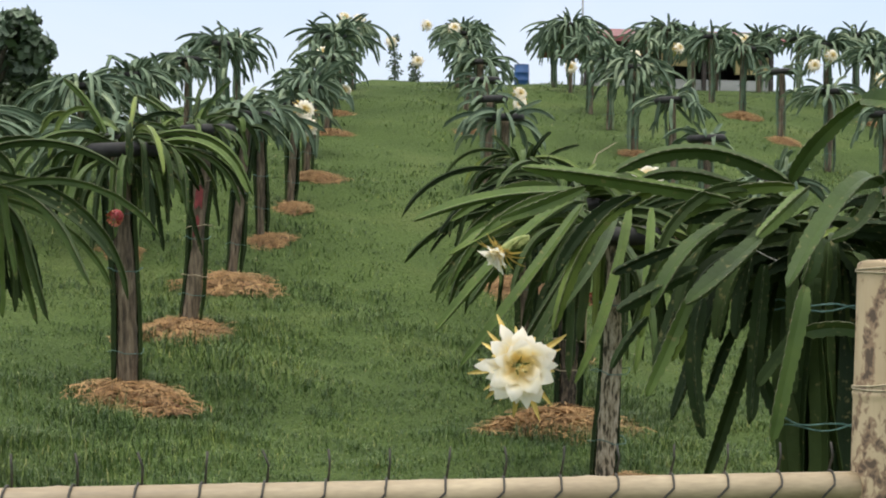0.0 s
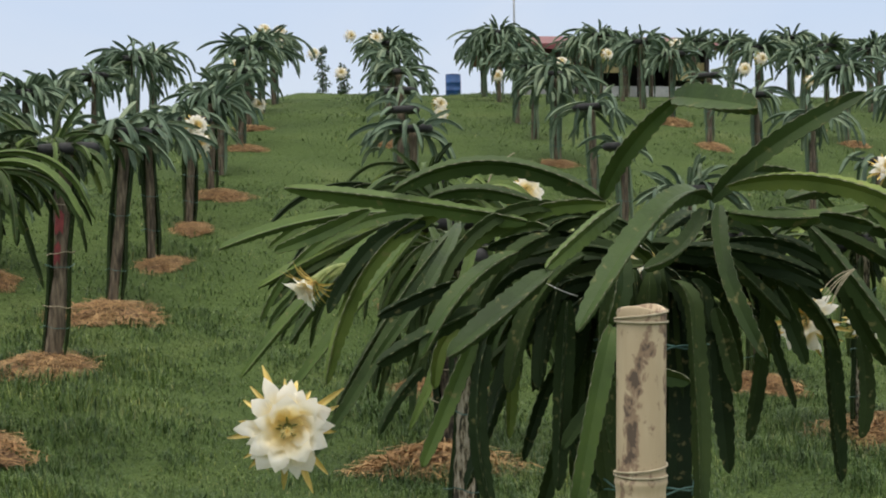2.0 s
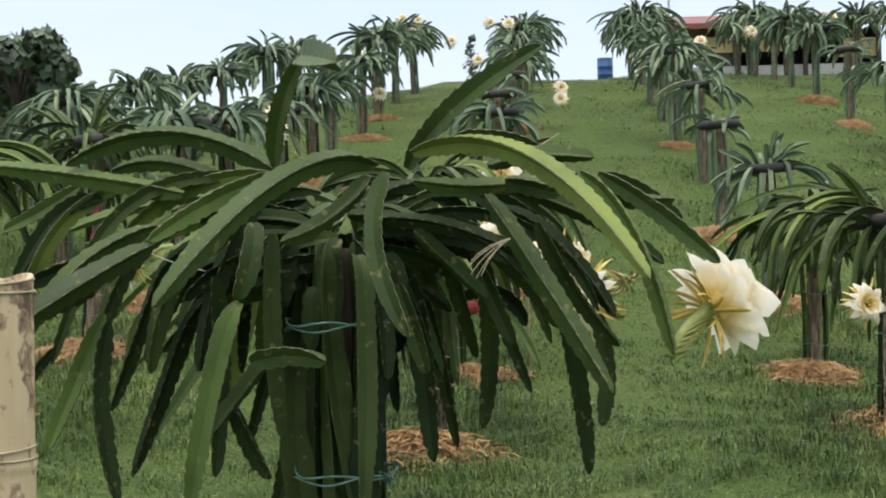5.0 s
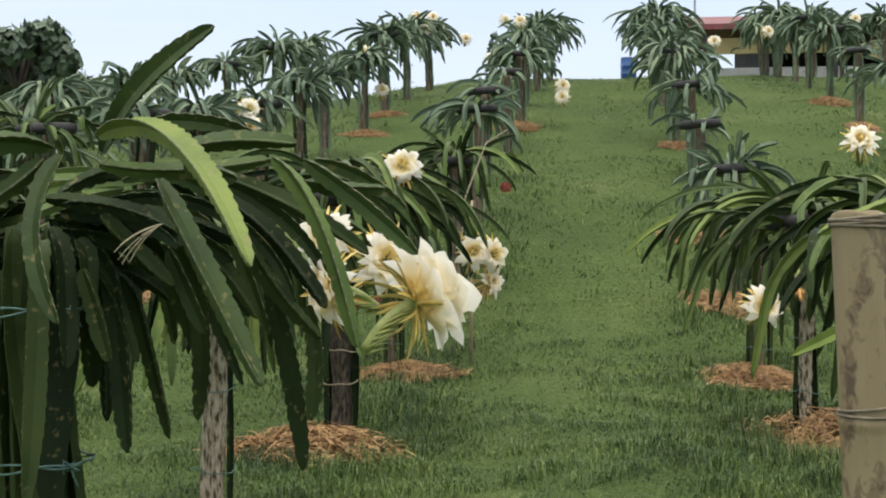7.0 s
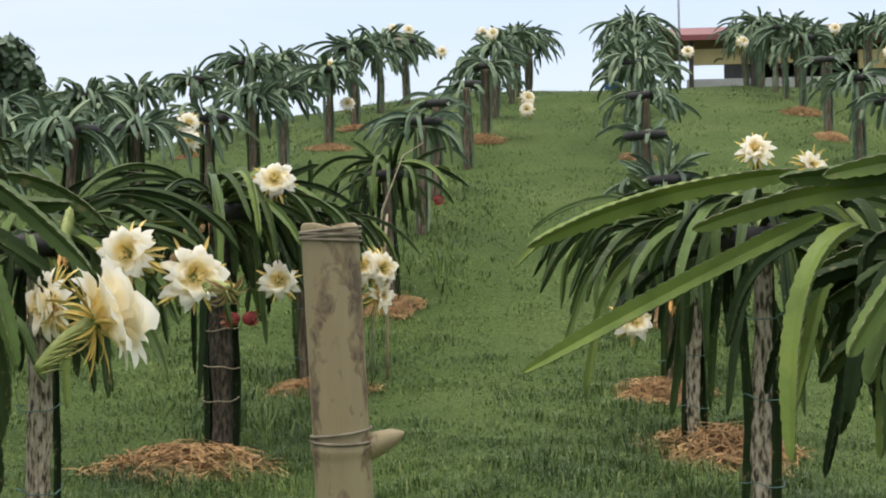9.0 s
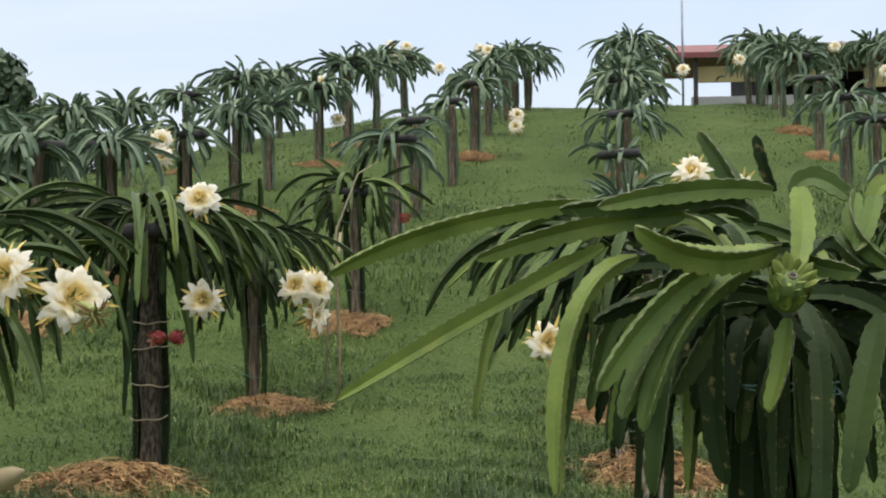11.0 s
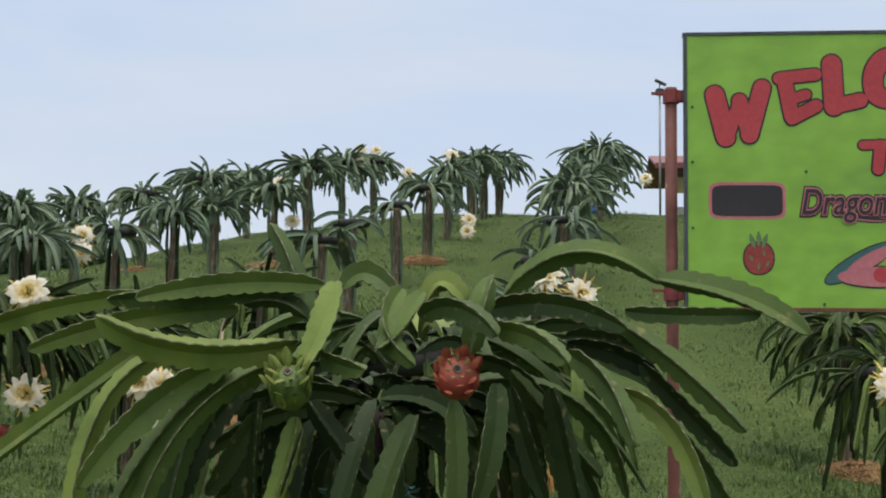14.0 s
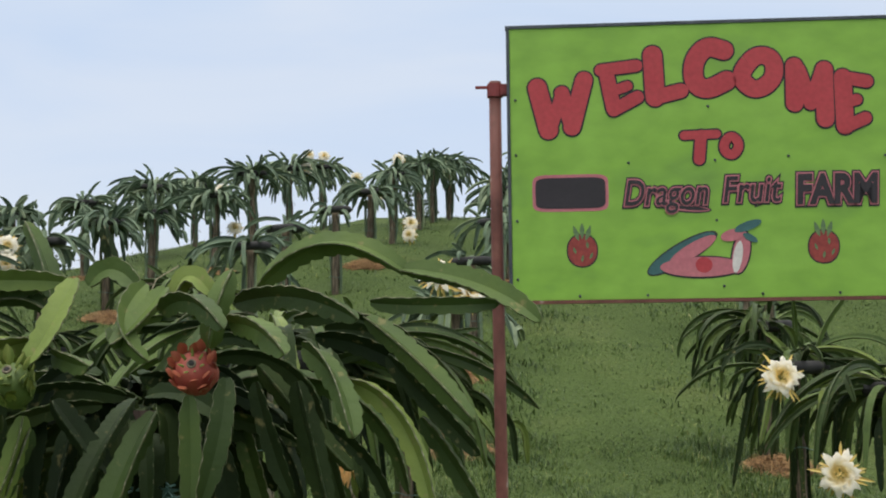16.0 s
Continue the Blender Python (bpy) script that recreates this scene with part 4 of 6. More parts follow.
arm(front_plant, (0.91, 1.77, 1.54), (0.75, 1.65, 1.45), (0.58, 1.58, 1.34), 0.038)
arm(front_plant, (1.47, 2.00, 1.71), (1.36, 1.92, 1.60), (1.23, 1.88, 1.54), 0.032)
arm(front_plant, (1.52, 2.00, 1.72), (1.48, 1.87, 1.52), (1.56, 1.79, 1.28), 0.034)
arm(front_plant, (1.59, 2.20, 1.74), (1.72, 2.05, 1.90), (1.95, 1.90, 2.05), 0.040)
arm(front_plant, (1.21, 2.15, 1.75), (1.24, 1.98, 1.90), (1.31, 1.79, 2.02), 0.038)
arm(front_plant, (1.30, 1.81, 2.02), (1.35, 1.64, 1.99), (1.39, 1.49, 1.96), 0.052)
arm(front_plant, (1.60, 2.10, 1.78), (1.87, 1.72, 1.74), (2.10, 1.36, 1.43), 0.038)
arm(front_plant, (1.79, 1.95, 1.65), (1.91, 1.85, 1.44), (2.08, 1.73, 1.12), 0.037)
arm(front_plant, (2.08, 2.10, 1.71), (2.21, 2.02, 1.53), (2.31, 1.99, 1.19), 0.036)
arm(front_plant, (2.16, 2.20, 1.71), (2.32, 2.15, 1.59), (2.48, 2.10, 1.44), 0.034)
arm(front_plant, (1.60, 2.10, 1.70), (1.81, 2.10, 1.68), (2.07, 2.10, 1.71), 0.034)
arm(front_plant, (1.82, 2.15, 1.74), (1.96, 2.20, 1.77), (2.14, 2.20, 1.76), 0.034)
arm(front_plant, (1.73, 2.25, 1.83), (1.87, 2.30, 1.83), (2.01, 2.35, 1.79), 0.032)
arm(front_plant, (1.85, 2.00, 1.69), (1.93, 1.97, 1.67), (2.00, 1.95, 1.65), 0.032)
arm(front_plant, (2.16, 2.25, 1.65), (2.28, 2.25, 1.63), (2.39, 2.25, 1.63), 0.030)
arm(front_plant, (2.18, 2.35, 1.72), (2.32, 2.40, 1.67), (2.45, 2.40, 1.57), 0.032)
arm(front_plant, (1.95, 2.10, 1.57), (2.06, 2.15, 1.37), (2.20, 2.20, 1.20), 0.033, M_STEM_OLD_SHADE)
arm(front_plant, (2.04, 2.30, 1.35), (2.10, 2.36, 1.06), (2.13, 2.38, 0.79), 0.036, M_STEM_OLD_SHADE)
arm(front_plant, (1.77, 2.20, 1.53), (1.83, 2.35, 1.28), (1.81, 2.42, 0.94), 0.036, M_STEM_OLD_SHADE)
arm(front_plant, (1.60, 2.12, 1.56), (1.71, 2.10, 1.45), (1.80, 2.10, 1.36), 0.028, M_STEM_OLD_SHADE)
arm(front_plant, (1.75, 2.20, 1.56), (1.91, 2.20, 1.42), (2.02, 2.20, 1.26), 0.036, M_STEM_OLD_SHADE)
arm(front_plant, (1.78, 2.15, 1.46), (1.83, 2.15, 1.34), (1.88, 2.15, 1.22), 0.032, M_STEM_OLD_SHADE)
arm(front_plant, (1.55, 2.10, 1.41), (1.59, 2.10, 1.27), (1.62, 2.10, 1.15), 0.034, M_STEM_OLD_SHADE)
arm(front_plant, (1.86, 2.30, 1.62), (2.04, 2.30, 1.51), (2.21, 2.30, 1.28), 0.036, M_STEM_OLD_SHADE)
arm(front_plant, (2.16, 2.30, 1.29), (2.18, 2.30, 1.11), (2.16, 2.30, 0.95), 0.032, M_STEM_OLD_SHADE)
arm(front_plant, (1.91, 2.25, 1.67), (2.13, 2.20, 1.58), (2.34, 2.20, 1.44), 0.034, M_STEM_OLD_SHADE)
arm(front_plant, (1.14, 1.90, 1.22), (1.25, 1.86, 1.24), (1.34, 1.82, 1.22), 0.034)
arm(front_plant, (1.16, 1.90, 1.59), (1.15, 1.85, 1.49), (1.11, 1.85, 1.39), 0.036)
arm(front_plant, (1.12, 1.85, 1.38), (1.06, 1.80, 1.23), (0.98, 1.80, 0.86), 0.037)
arm(front_plant, (0.77, 1.90, 1.34), (0.74, 1.90, 1.12), (0.78, 1.90, 0.86), 0.036, M_STEM_OLD_SHADE)
arm(front_plant, (0.75, 1.95, 1.36), (0.67, 1.95, 1.18), (0.59, 1.95, 1.00), 0.032)
arm(front_plant, (0.61, 2.00, 1.27), (0.53, 2.00, 1.18), (0.48, 2.00, 1.09), 0.022, M_STEM_OLD_SHADE)
arm(front_plant, (0.75, 1.90, 1.44), (0.61, 1.88, 1.38), (0.45, 1.86, 1.30), 0.032, M_STEM_OLD_SHADE)
arm(front_plant, (0.72, 2.00, 1.51), (0.60, 2.00, 1.47), (0.48, 2.00, 1.42), 0.032, M_STEM_OLD_SHADE)
arm(front_plant, (0.89, 2.00, 1.59), (0.70, 1.90, 1.49), (0.57, 1.85, 1.31), 0.036)
arm(front_plant, (0.74, 2.30, 1.71), (0.52, 2.35, 1.55), (0.39, 2.40, 1.19), 0.036)
arm(front_plant, (0.69, 2.30, 1.68), (0.54, 2.35, 1.62), (0.40, 2.40, 1.41), 0.030, M_STEM_OLD_SHADE)
arm(front_plant, (0.57, 2.60, 1.73), (0.43, 2.70, 1.66), (0.28, 2.80, 1.60), 0.032)
arm(front_plant, (1.04, 2.00, 1.45), (1.04, 2.05, 1.21), (1.02, 2.05, 0.89), 0.036, M_STEM_OLD_SHADE)
arm(front_plant, (1.20, 2.10, 1.56), (1.19, 2.10, 1.25), (1.21, 2.10, 0.98), 0.036, M_STEM_OLD_SHADE)
arm(front_plant, (1.07, 2.10, 1.08), (1.12, 2.10, 0.96), (1.17, 2.10, 0.87), 0.030, M_STEM_OLD_SHADE)
arm(front_plant, (1.11, 2.05, 1.58), (0.94, 2.00, 1.45), (0.86, 2.00, 1.19), 0.036, M_STEM_OLD_SHADE)
arm(front_plant, (1.02, 2.10, 1.64), (0.83, 2.05, 1.52), (0.72, 2.00, 1.27), 0.034, M_STEM_OLD_SHADE)
arm(front_plant, (1.16, 2.20, 1.66), (1.05, 2.15, 1.47), (0.98, 2.10, 1.18), 0.036, M_STEM_OLD_SHADE)
arm(front_plant, (1.18, 2.00, 1.22), (1.08, 2.00, 1.10), (1.02, 2.00, 1.02), 0.032, M_STEM_OLD_SHADE)

arm(fruit_plant, (4.81, 1.95, 1.69), (4.58, 1.95, 1.67), (4.32, 1.98, 1.65), 0.040)
arm(fruit_plant, (4.39, 2.05, 1.67), (4.01, 2.20, 1.61), (3.68, 2.32, 1.48), 0.038, M_STEM_NEW)
arm(fruit_plant, (4.44, 2.00, 1.55), (4.08, 2.30, 1.34), (3.68, 2.60, 1.09), 0.036, M_STEM_NEW)
arm(fruit_plant, (4.83, 1.75, 1.54), (4.61, 1.55, 1.52), (4.44, 1.45, 1.59), 0.044)
arm(fruit_plant, (4.65, 2.00, 1.63), (4.37, 2.00, 1.60), (4.10, 2.05, 1.52), 0.036)
arm(fruit_plant, (4.52, 1.95, 1.52), (4.34, 1.85, 1.36), (4.29, 1.80, 0.93), 0.034, M_STEM_NEW)
arm(fruit_plant, (4.68, 1.75, 1.50), (4.51, 1.65, 1.39), (4.37, 1.60, 1.21), 0.040)
arm(fruit_plant, (4.66, 1.75, 1.47), (4.52, 1.70, 1.31), (4.43, 1.65, 1.14), 0.034)
arm(fruit_plant, (4.65, 1.80, 1.43), (4.56, 1.75, 1.25), (4.52, 1.75, 0.94), 0.036)
arm(fruit_plant, (4.60, 1.90, 1.44), (4.50, 1.85, 1.25), (4.45, 1.85, 1.04), 0.034, M_STEM_OLD_SHADE)
arm(fruit_plant, (4.72, 1.90, 1.40), (4.70, 1.90, 1.16), (4.73, 1.90, 0.94), 0.044, M_STEM_OLD_SHADE)
arm(fruit_plant, (4.72, 1.90, 1.37), (4.66, 1.90, 1.27), (4.60, 1.90, 1.17), 0.032, M_STEM_OLD_SHADE)
arm(fruit_plant, (4.84, 1.70, 1.37), (4.82, 1.68, 1.26), (4.78, 1.66, 1.15), 0.032, M_STEM_NEW)
arm(fruit_plant, (4.91, 1.85, 1.69), (4.89, 1.75, 1.58), (4.85, 1.67, 1.48), 0.036, M_STEM_NEW)
arm(fruit_plant, (4.83, 2.00, 1.60), (4.78, 2.05, 1.74), (4.71, 2.10, 1.86), 0.036)
arm(fruit_plant, (4.94, 2.20, 1.70), (4.91, 2.20, 1.78), (4.89, 2.20, 1.86), 0.026, M_STEM_OLD_SHADE)
arm(fruit_plant, (5.11, 1.83, 1.37), (5.04, 1.75, 1.19), (4.98, 1.70, 0.95), 0.044)
arm(fruit_plant, (5.07, 1.90, 1.68), (5.04, 1.80, 1.58), (5.11, 1.75, 1.49), 0.034)
arm(fruit_plant, (4.89, 1.75, 1.51), (4.95, 1.70, 1.49), (5.00, 1.65, 1.48), 0.030)
arm(fruit_plant, (5.12, 1.90, 1.67), (5.06, 1.80, 1.57), (5.02, 1.75, 1.53), 0.030)
arm(fruit_plant, (5.00, 1.85, 1.57), (5.04, 1.80, 1.51), (5.06, 1.78, 1.49), 0.028)
arm(fruit_plant, (5.24, 1.82, 1.52), (5.26, 1.80, 1.61), (5.29, 1.85, 1.71), 0.036)
arm(fruit_plant, (5.13, 1.95, 1.65), (5.17, 1.95, 1.70), (5.23, 1.92, 1.65), 0.034)
arm(fruit_plant, (5.12, 1.85, 1.61), (5.21, 1.75, 1.63), (5.30, 1.65, 1.56), 0.034)
arm(fruit_plant, (4.92, 1.95, 1.68), (4.98, 1.95, 1.72), (5.06, 1.90, 1.66), 0.034)
arm(fruit_plant, (5.33, 2.00, 1.67), (5.51, 1.95, 1.78), (5.71, 1.90, 1.70), 0.040)
arm(fruit_plant, (5.70, 1.90, 1.71), (5.89, 1.80, 1.66), (6.02, 1.71, 1.57), 0.040)
arm(fruit_plant, (5.29, 1.90, 1.63), (5.45, 1.80, 1.64), (5.60, 1.70, 1.58), 0.040)
arm(fruit_plant, (5.62, 1.90, 1.63), (5.76, 1.85, 1.62), (5.93, 1.80, 1.62), 0.030)
arm(fruit_plant, (5.30, 1.75, 1.58), (5.38, 1.65, 1.56), (5.45, 1.55, 1.50), 0.042)
arm(fruit_plant, (5.47, 1.75, 1.52), (5.55, 1.65, 1.45), (5.60, 1.55, 1.32), 0.038)
arm(fruit_plant, (5.61, 1.85, 1.59), (5.73, 1.75, 1.49), (5.86, 1.65, 1.35), 0.038)
arm(fruit_plant, (5.58, 1.70, 1.44), (5.70, 1.65, 1.35), (5.77, 1.60, 1.15), 0.036)
arm(fruit_plant, (5.66, 1.90, 1.50), (5.78, 1.87, 1.37), (5.88, 1.85, 1.26), 0.034, M_STEM_OLD_SHADE)
arm(fruit_plant, (5.74, 1.90, 1.35), (5.83, 1.90, 1.22), (5.89, 1.90, 1.11), 0.030)
arm(fruit_plant, (5.48, 1.95, 1.55), (5.59, 1.95, 1.53), (5.71, 1.95, 1.47), 0.034, M_STEM_OLD_SHADE)
arm(fruit_plant, (5.20, 1.78, 1.41), (5.21, 1.76, 1.27), (5.21, 1.75, 1.08), 0.034)
arm(fruit_plant, (5.30, 1.70, 1.45), (5.29, 1.66, 1.32), (5.25, 1.65, 1.17), 0.036)
arm(fruit_plant, (5.44, 1.90, 1.44), (5.48, 1.90, 1.27), (5.52, 1.90, 1.11), 0.038, M_STEM_OLD_SHADE)
arm(fruit_plant, (5.34, 1.90, 1.44), (5.38, 1.90, 1.29), (5.43, 1.90, 1.16), 0.034, M_STEM_OLD_SHADE)
arm(fruit_plant, (4.85, 1.90, 1.40), (4.93, 1.90, 1.29), (5.01, 1.90, 1.20), 0.036, M_STEM_OLD_SHADE)
arm(fruit_plant, (4.78, 1.80, 1.49), (4.59, 1.70, 1.36), (4.48, 1.65, 1.11), 0.040)
arm(fruit_plant, (4.73, 1.90, 1.47), (4.60, 1.85, 1.31), (4.54, 1.85, 1.09), 0.038, M_STEM_OLD_SHADE)
arm(fruit_plant, (4.87, 1.95, 1.69), (4.65, 1.90, 1.69), (4.41, 1.90, 1.65), 0.038)
arm(fruit_plant, (4.83, 1.95, 1.61), (4.76, 1.95, 1.65), (4.67, 1.95, 1.64), 0.030)
arm(fruit_plant, (5.49, 2.10, 1.57), (5.62, 2.10, 1.56), (5.77, 2.10, 1.50), 0.030, M_STEM_OLD_SHADE)
arm(fruit_plant, (5.41, 2.10, 1.60), (5.56, 2.10, 1.60), (5.71, 2.10, 1.55), 0.030)
arm(fruit_plant, (5.34, 1.95, 1.48), (5.45, 1.95, 1.35), (5.57, 1.95, 1.22), 0.034, M_STEM_OLD_SHADE)
arm(fruit_plant, (4.85, 1.72, 1.34), (4.82, 1.70, 1.25), (4.78, 1.70, 1.15), 0.034)

flower(front_plant, (0.275, 2.46, 1.055), (-0.12, -1.0, 0.12), 1, 1.12)
flower(front_plant, (2.47, 2.18, 1.30), (0.80, 0.38, 0.34), 2, 0.92, 0.55, broad=1.25, calyx=0.62, bloom=1.62, reflex=22.0)
flower(front_plant, (2.20, 2.74, 1.32), (-0.80, -0.6, 0.05), 3, 0.92, 0.85)
wilted(fruit_plant, (5.5, 2.7, 1.21), (0, -0.3, -1), 11, True)
fruit(fruit_plant, (5.21, 1.82, 1.46), (0.0, -0.9, 0.35), "pink", 1, 1.08)
fruit(fruit_plant, (5.25, 1.70, 1.07), (0.75, -0.6, -0.1), "flame", 2, 0.95)
fruit(fruit_plant, (4.83, 1.66, 1.435), (0.0, -0.75, 0.6), "green", 3, 1.0)

def fine_strand(name, plant, points, radius, mat, label):
    back = np.array(plant.matrix_basis.translation)
    v, f = tube_arrays(curve_points(*points, 14) - back, radius, 5)
    child(name, mesh_from(name, v, f, mat), plant, label=label)


fine_strand("thread", front_plant, ((0.87, 1.80, 1.535), (0.95, 1.84, 1.495), (1.03, 1.88, 1.468)), 0.0014, M_WHITE, "white thread tied between stems")
for end in ((1.722, 1.75, 1.44), (1.715, 1.74, 1.46), (1.735, 1.74, 1.43), (1.75, 1.76, 1.435), (1.725, 1.76, 1.475)):
    middle = ((end[0] + 1.83) / 2 - 0.006, end[1] + 0.01, (end[2] + 1.53) / 2 + 0.008)
    fine_strand("aerial_root", front_plant, ((1.83, 1.77, 1.53), middle, end), 0.0013, M_TWINE, "thin dry aerial root")

# ---- the rows up the hill ----
SEEN = "dragon fruit plant with hanging green stems on a timber post"
BARE = "pruned dragon fruit plant, tyre ring bare on its timber post"


def row_x(x7, y, slope=0.165):
    return x7 + slope * (y - 7.3)


second_plant = full_plant(1.47, 5.0, 31, "wide dragon fruit plant with white blooms on a pale post", 1.52, 66, 1.05, post_mat=M_POST_PALE, climbers=2, thick=0.054)
arm(second_plant, (1.29, 4.80, 1.76), (0.69, 4.40, 1.74), (0.18, 4.20, 1.60), wing=0.036)
arm(second_plant, (1.25, 4.70, 1.76), (0.66, 4.20, 1.64), (0.35, 4.10, 1.28), wing=0.036)
arm(second_plant, (1.14, 4.60, 1.72), (0.68, 4.10, 1.50), (0.25, 4.00, 1.05), wing=0.036)
arm(second_plant, (1.19, 4.60, 1.70), (0.78, 4.10, 1.35), (0.38, 4.00, 0.88), wing=0.036)
arm(second_plant, (1.24, 4.60, 1.62), (0.90, 4.10, 1.18), (0.54, 4.00, 0.68), wing=0.036)
arm(second_plant, (1.04, 4.70, 1.71), (0.66, 4.20, 1.59), (0.34, 4.10, 1.43), wing=0.036)
arm(second_plant, (1.40, 4.60, 1.72), (1.00, 4.20, 1.37), (0.66, 4.10, 0.86), wing=0.036)
arm(second_plant, (1.46, 4.60, 1.68), (1.20, 4.20, 1.17), (1.00, 4.10, 0.78), wing=0.036)
arm(second_plant, (1.16, 4.90, 1.77), (0.79, 4.60, 1.78), (0.43, 4.50, 1.60), wing=0.036)
arm(second_plant, (1.34, 4.50, 1.70), (1.09, 4.00, 1.45), (0.80, 3.90, 1.10), wing=0.036)
arm(second_plant, (1.26, 4.80, 1.71), (0.87, 4.50, 1.57), (0.51, 4.40, 1.16), wing=0.036)
arm(second_plant, (1.55, 4.50, 1.68), (1.41, 4.20, 1.22), (1.32, 4.10, 0.83), wing=0.036)
bloom_plant = full_plant(1.98, 7.5, 32, "dragon fruit plant with white blooms and small red fruit", 1.72, 92, 1.12, skirt_share=0.15, upright=0.03, climbers=5, thick=0.074, old=0.5, post_mat=M_POST_DARK, tilt=0.045, strings=(1.13, 0.94, 0.69, 0.48), ties=0)
stake_plant = full_plant(2.33, 10.1, 33, "dragon fruit plant with white blooms, beside a thin bamboo stake", 1.38, 66, 0.95, thick=0.052)
fourth_plant = full_plant(3.05, 12.9, 34, SEEN, 1.40, 52, 0.85, thick=0.052)
left_near = full_plant(-2.25, 5.0, 35, SEEN, 1.6, 66, 1.0)
left_first = full_plant(-1.35, 7.7, 36, "dragon fruit plant with a small crimson fruit", 1.82, 60, 0.92, climbers=4, thick=0.072)
left_second = full_plant(-0.88, 10.2, 37, "dragon fruit plant on a timber post with faded red paint", 1.86, 54, 0.56, upright=0.14, skirt_share=0.22, climbers=4, thick=0.068, tilt=0.075, strings=(1.42, 0.98, 0.52), ties=2)
for z0, z1, a0, a1 in ((1.16, 1.34, -2.1, -1.2), (0.90, 1.07, -2.0, -1.35)):
    v, f = [], []
    for i in range(5):
        for j in range(7):
            a = a0 + (a1 - a0) * j / 6
            z = z0 + (z1 - z0) * i / 4 + 0.02 * math.sin(5 * j + 3 * i)
            v += [(0.082 * math.cos(a) + 0.075 * z, 0.086 * math.sin(a), z)]
    f = [(7 * i + j, 7 * i + j + 1, 7 * i + j + 8, 7 * i + j + 7) for i in range(4) for j in range(6)]
    child("band", mesh_from("band", v, f, M_CLAMP), left_second, label="faded red paint on the post")
right_near = full_plant(5.02, 4.9, 38, SEEN, 1.46, 76, 1.12, skirt_share=0.22, post_mat=M_POST_PALE, climbers=3, thick=0.045)
right_first = full_plant(5.20, 7.35, 39, "dragon fruit plant with white blooms", 1.5, 74, 1.1, skirt_share=0.22, post_mat=M_POST_PALE, climbers=3, thick=0.045)
full_plant(5.50, 9.7, 40, SEEN, 1.38, 55, 0.85)
verge_plant = full_plant(8.78, 7.3, 41, "dragon fruit plant with white blooms on a slim post", 1.35, 58, 0.9, thick=0.045)
full_plant(9.05, 11.9, 42, SEEN, 1.38, 55, 0.9)

far_kinds = []
far_list = []


def far_row(x7, ys, seed, slope=0.165, bare=(), thin=(), grown=1.0):
    rng = np.random.default_rng(seed)
    for i, y in enumerate(ys):
        x = row_x(x7, y, slope) + rng.uniform(-0.12, 0.12)
        y = y + rng.uniform(-0.15, 0.15)
        if i in bare:
            far_list.append(far_plant(x, y, seed + i, BARE, 1.33, 15, 0.55, upright=0.25))
            continue
        if i in thin:
            far_list.append(far_plant(x, y, seed + i, "thin dragon fruit plant on a timber post with a tyre ring", 1.40, 40, 0.78, upright=0.15))
            continue
        if len(far_kinds) < 7:
            k = len(far_kinds)
            made = far_plant(x, y, 100 + k, SEEN, 1.30 + 0.03 * (k % 4), 78 + 3 * k, 0.72 + 0.05 * (k % 5), upright=(0.12, 0.20, 0.28)[k % 3])
            far_kinds.append(made)
        else:
            base = far_kinds[int(rng.integers(0, 7))]
            m = pose(x, y, float(ground_z(x, y)), 0, 0, rng.uniform(0, 360)) @ Matrix.Scale(rng.uniform(0.94, 1.10) * (1.06 if y > 23 else grown), 4)
            made = copy_thing(base, m)
        far_list.append(made)


STEP = 2.5
for x, y, seed in ((12.15, 33.4, 411), (12.75, 34.2, 412), (13.6, 33.6, 413), (14.6, 34.2, 414)):
    far_list.append(far_plant(x, y, seed, "broad dragon fruit plant on the crest", 1.5, 110, 1.1, wing=0.032, upright=0.16))
far_list.append(far_plant(8.35, 28.4, 410, "tall bushy dragon fruit plant on the crest", 1.62, 130, 1.25, wing=0.032, upright=0.16))
for x, y, seed, reach in ((-1.75, 13.3, 402, 1.1), (-3.4, 13.6, 403, 1.1), (-2.3, 16.4, 404, 1.0)):
    far_list.append(far_plant(x, y, seed, "broad dragon fruit plant with thick hanging stems", 1.25, 92, reach, wing=0.034, upright=0.14))
far_row(1.98, [15.2, 17.2, 19.6, 22.0, 24.5, 27.0, 29.0, 30.6], 200, slope=0.176, bare=(1, 2), thin=(0,))
for x, y, seed, tall, reach, tilt in ((-0.39, 12.33, 420, 1.78, 0.66, 0.07), (0.04, 14.27, 421, 1.55, 0.84, 0.0), (0.55, 16.0, 422, 1.36, 0.72, 0.03), (0.95, 17.8, 423, 1.34, 0.75, 0.0)):
    far_list.append(far_plant(x, y, seed, "spiky dragon fruit plant on a tall brown post", tall, 66, reach, upright=0.14, bark=M_STEM_OLD_SHADE, tilt=tilt))
far_row(-1.55, [19.7, 22.2, 24.6, 27.0, 29.2], 220, slope=0.215, grown=0.92)
far_row(5.15, [12.4 + STEP * k for k in range(6)] + [31.0], 240, slope=0.149, bare=(1,), thin=(0, 2))
far_row(8.6, [14.4 + STEP * k for k in range(8)], 260, slope=0.145, bare=(0, 3), thin=(1, 2))
far_row(-4.45, [18.6, 20.7, 23.2, 25.7, 28.2], 280, slope=0.235, grown=0.92)
far_row(11.8, [12.0 + STEP * k for k in range(9)], 300, slope=0.13, bare=(2,), thin=(0, 1, 3))
far_row(15.0, [14.5 + STEP * k for k in range(8)], 320, slope=0.11)
far_row(18.2, [19.5 + STEP * k for k in range(6)], 360, slope=0.09)
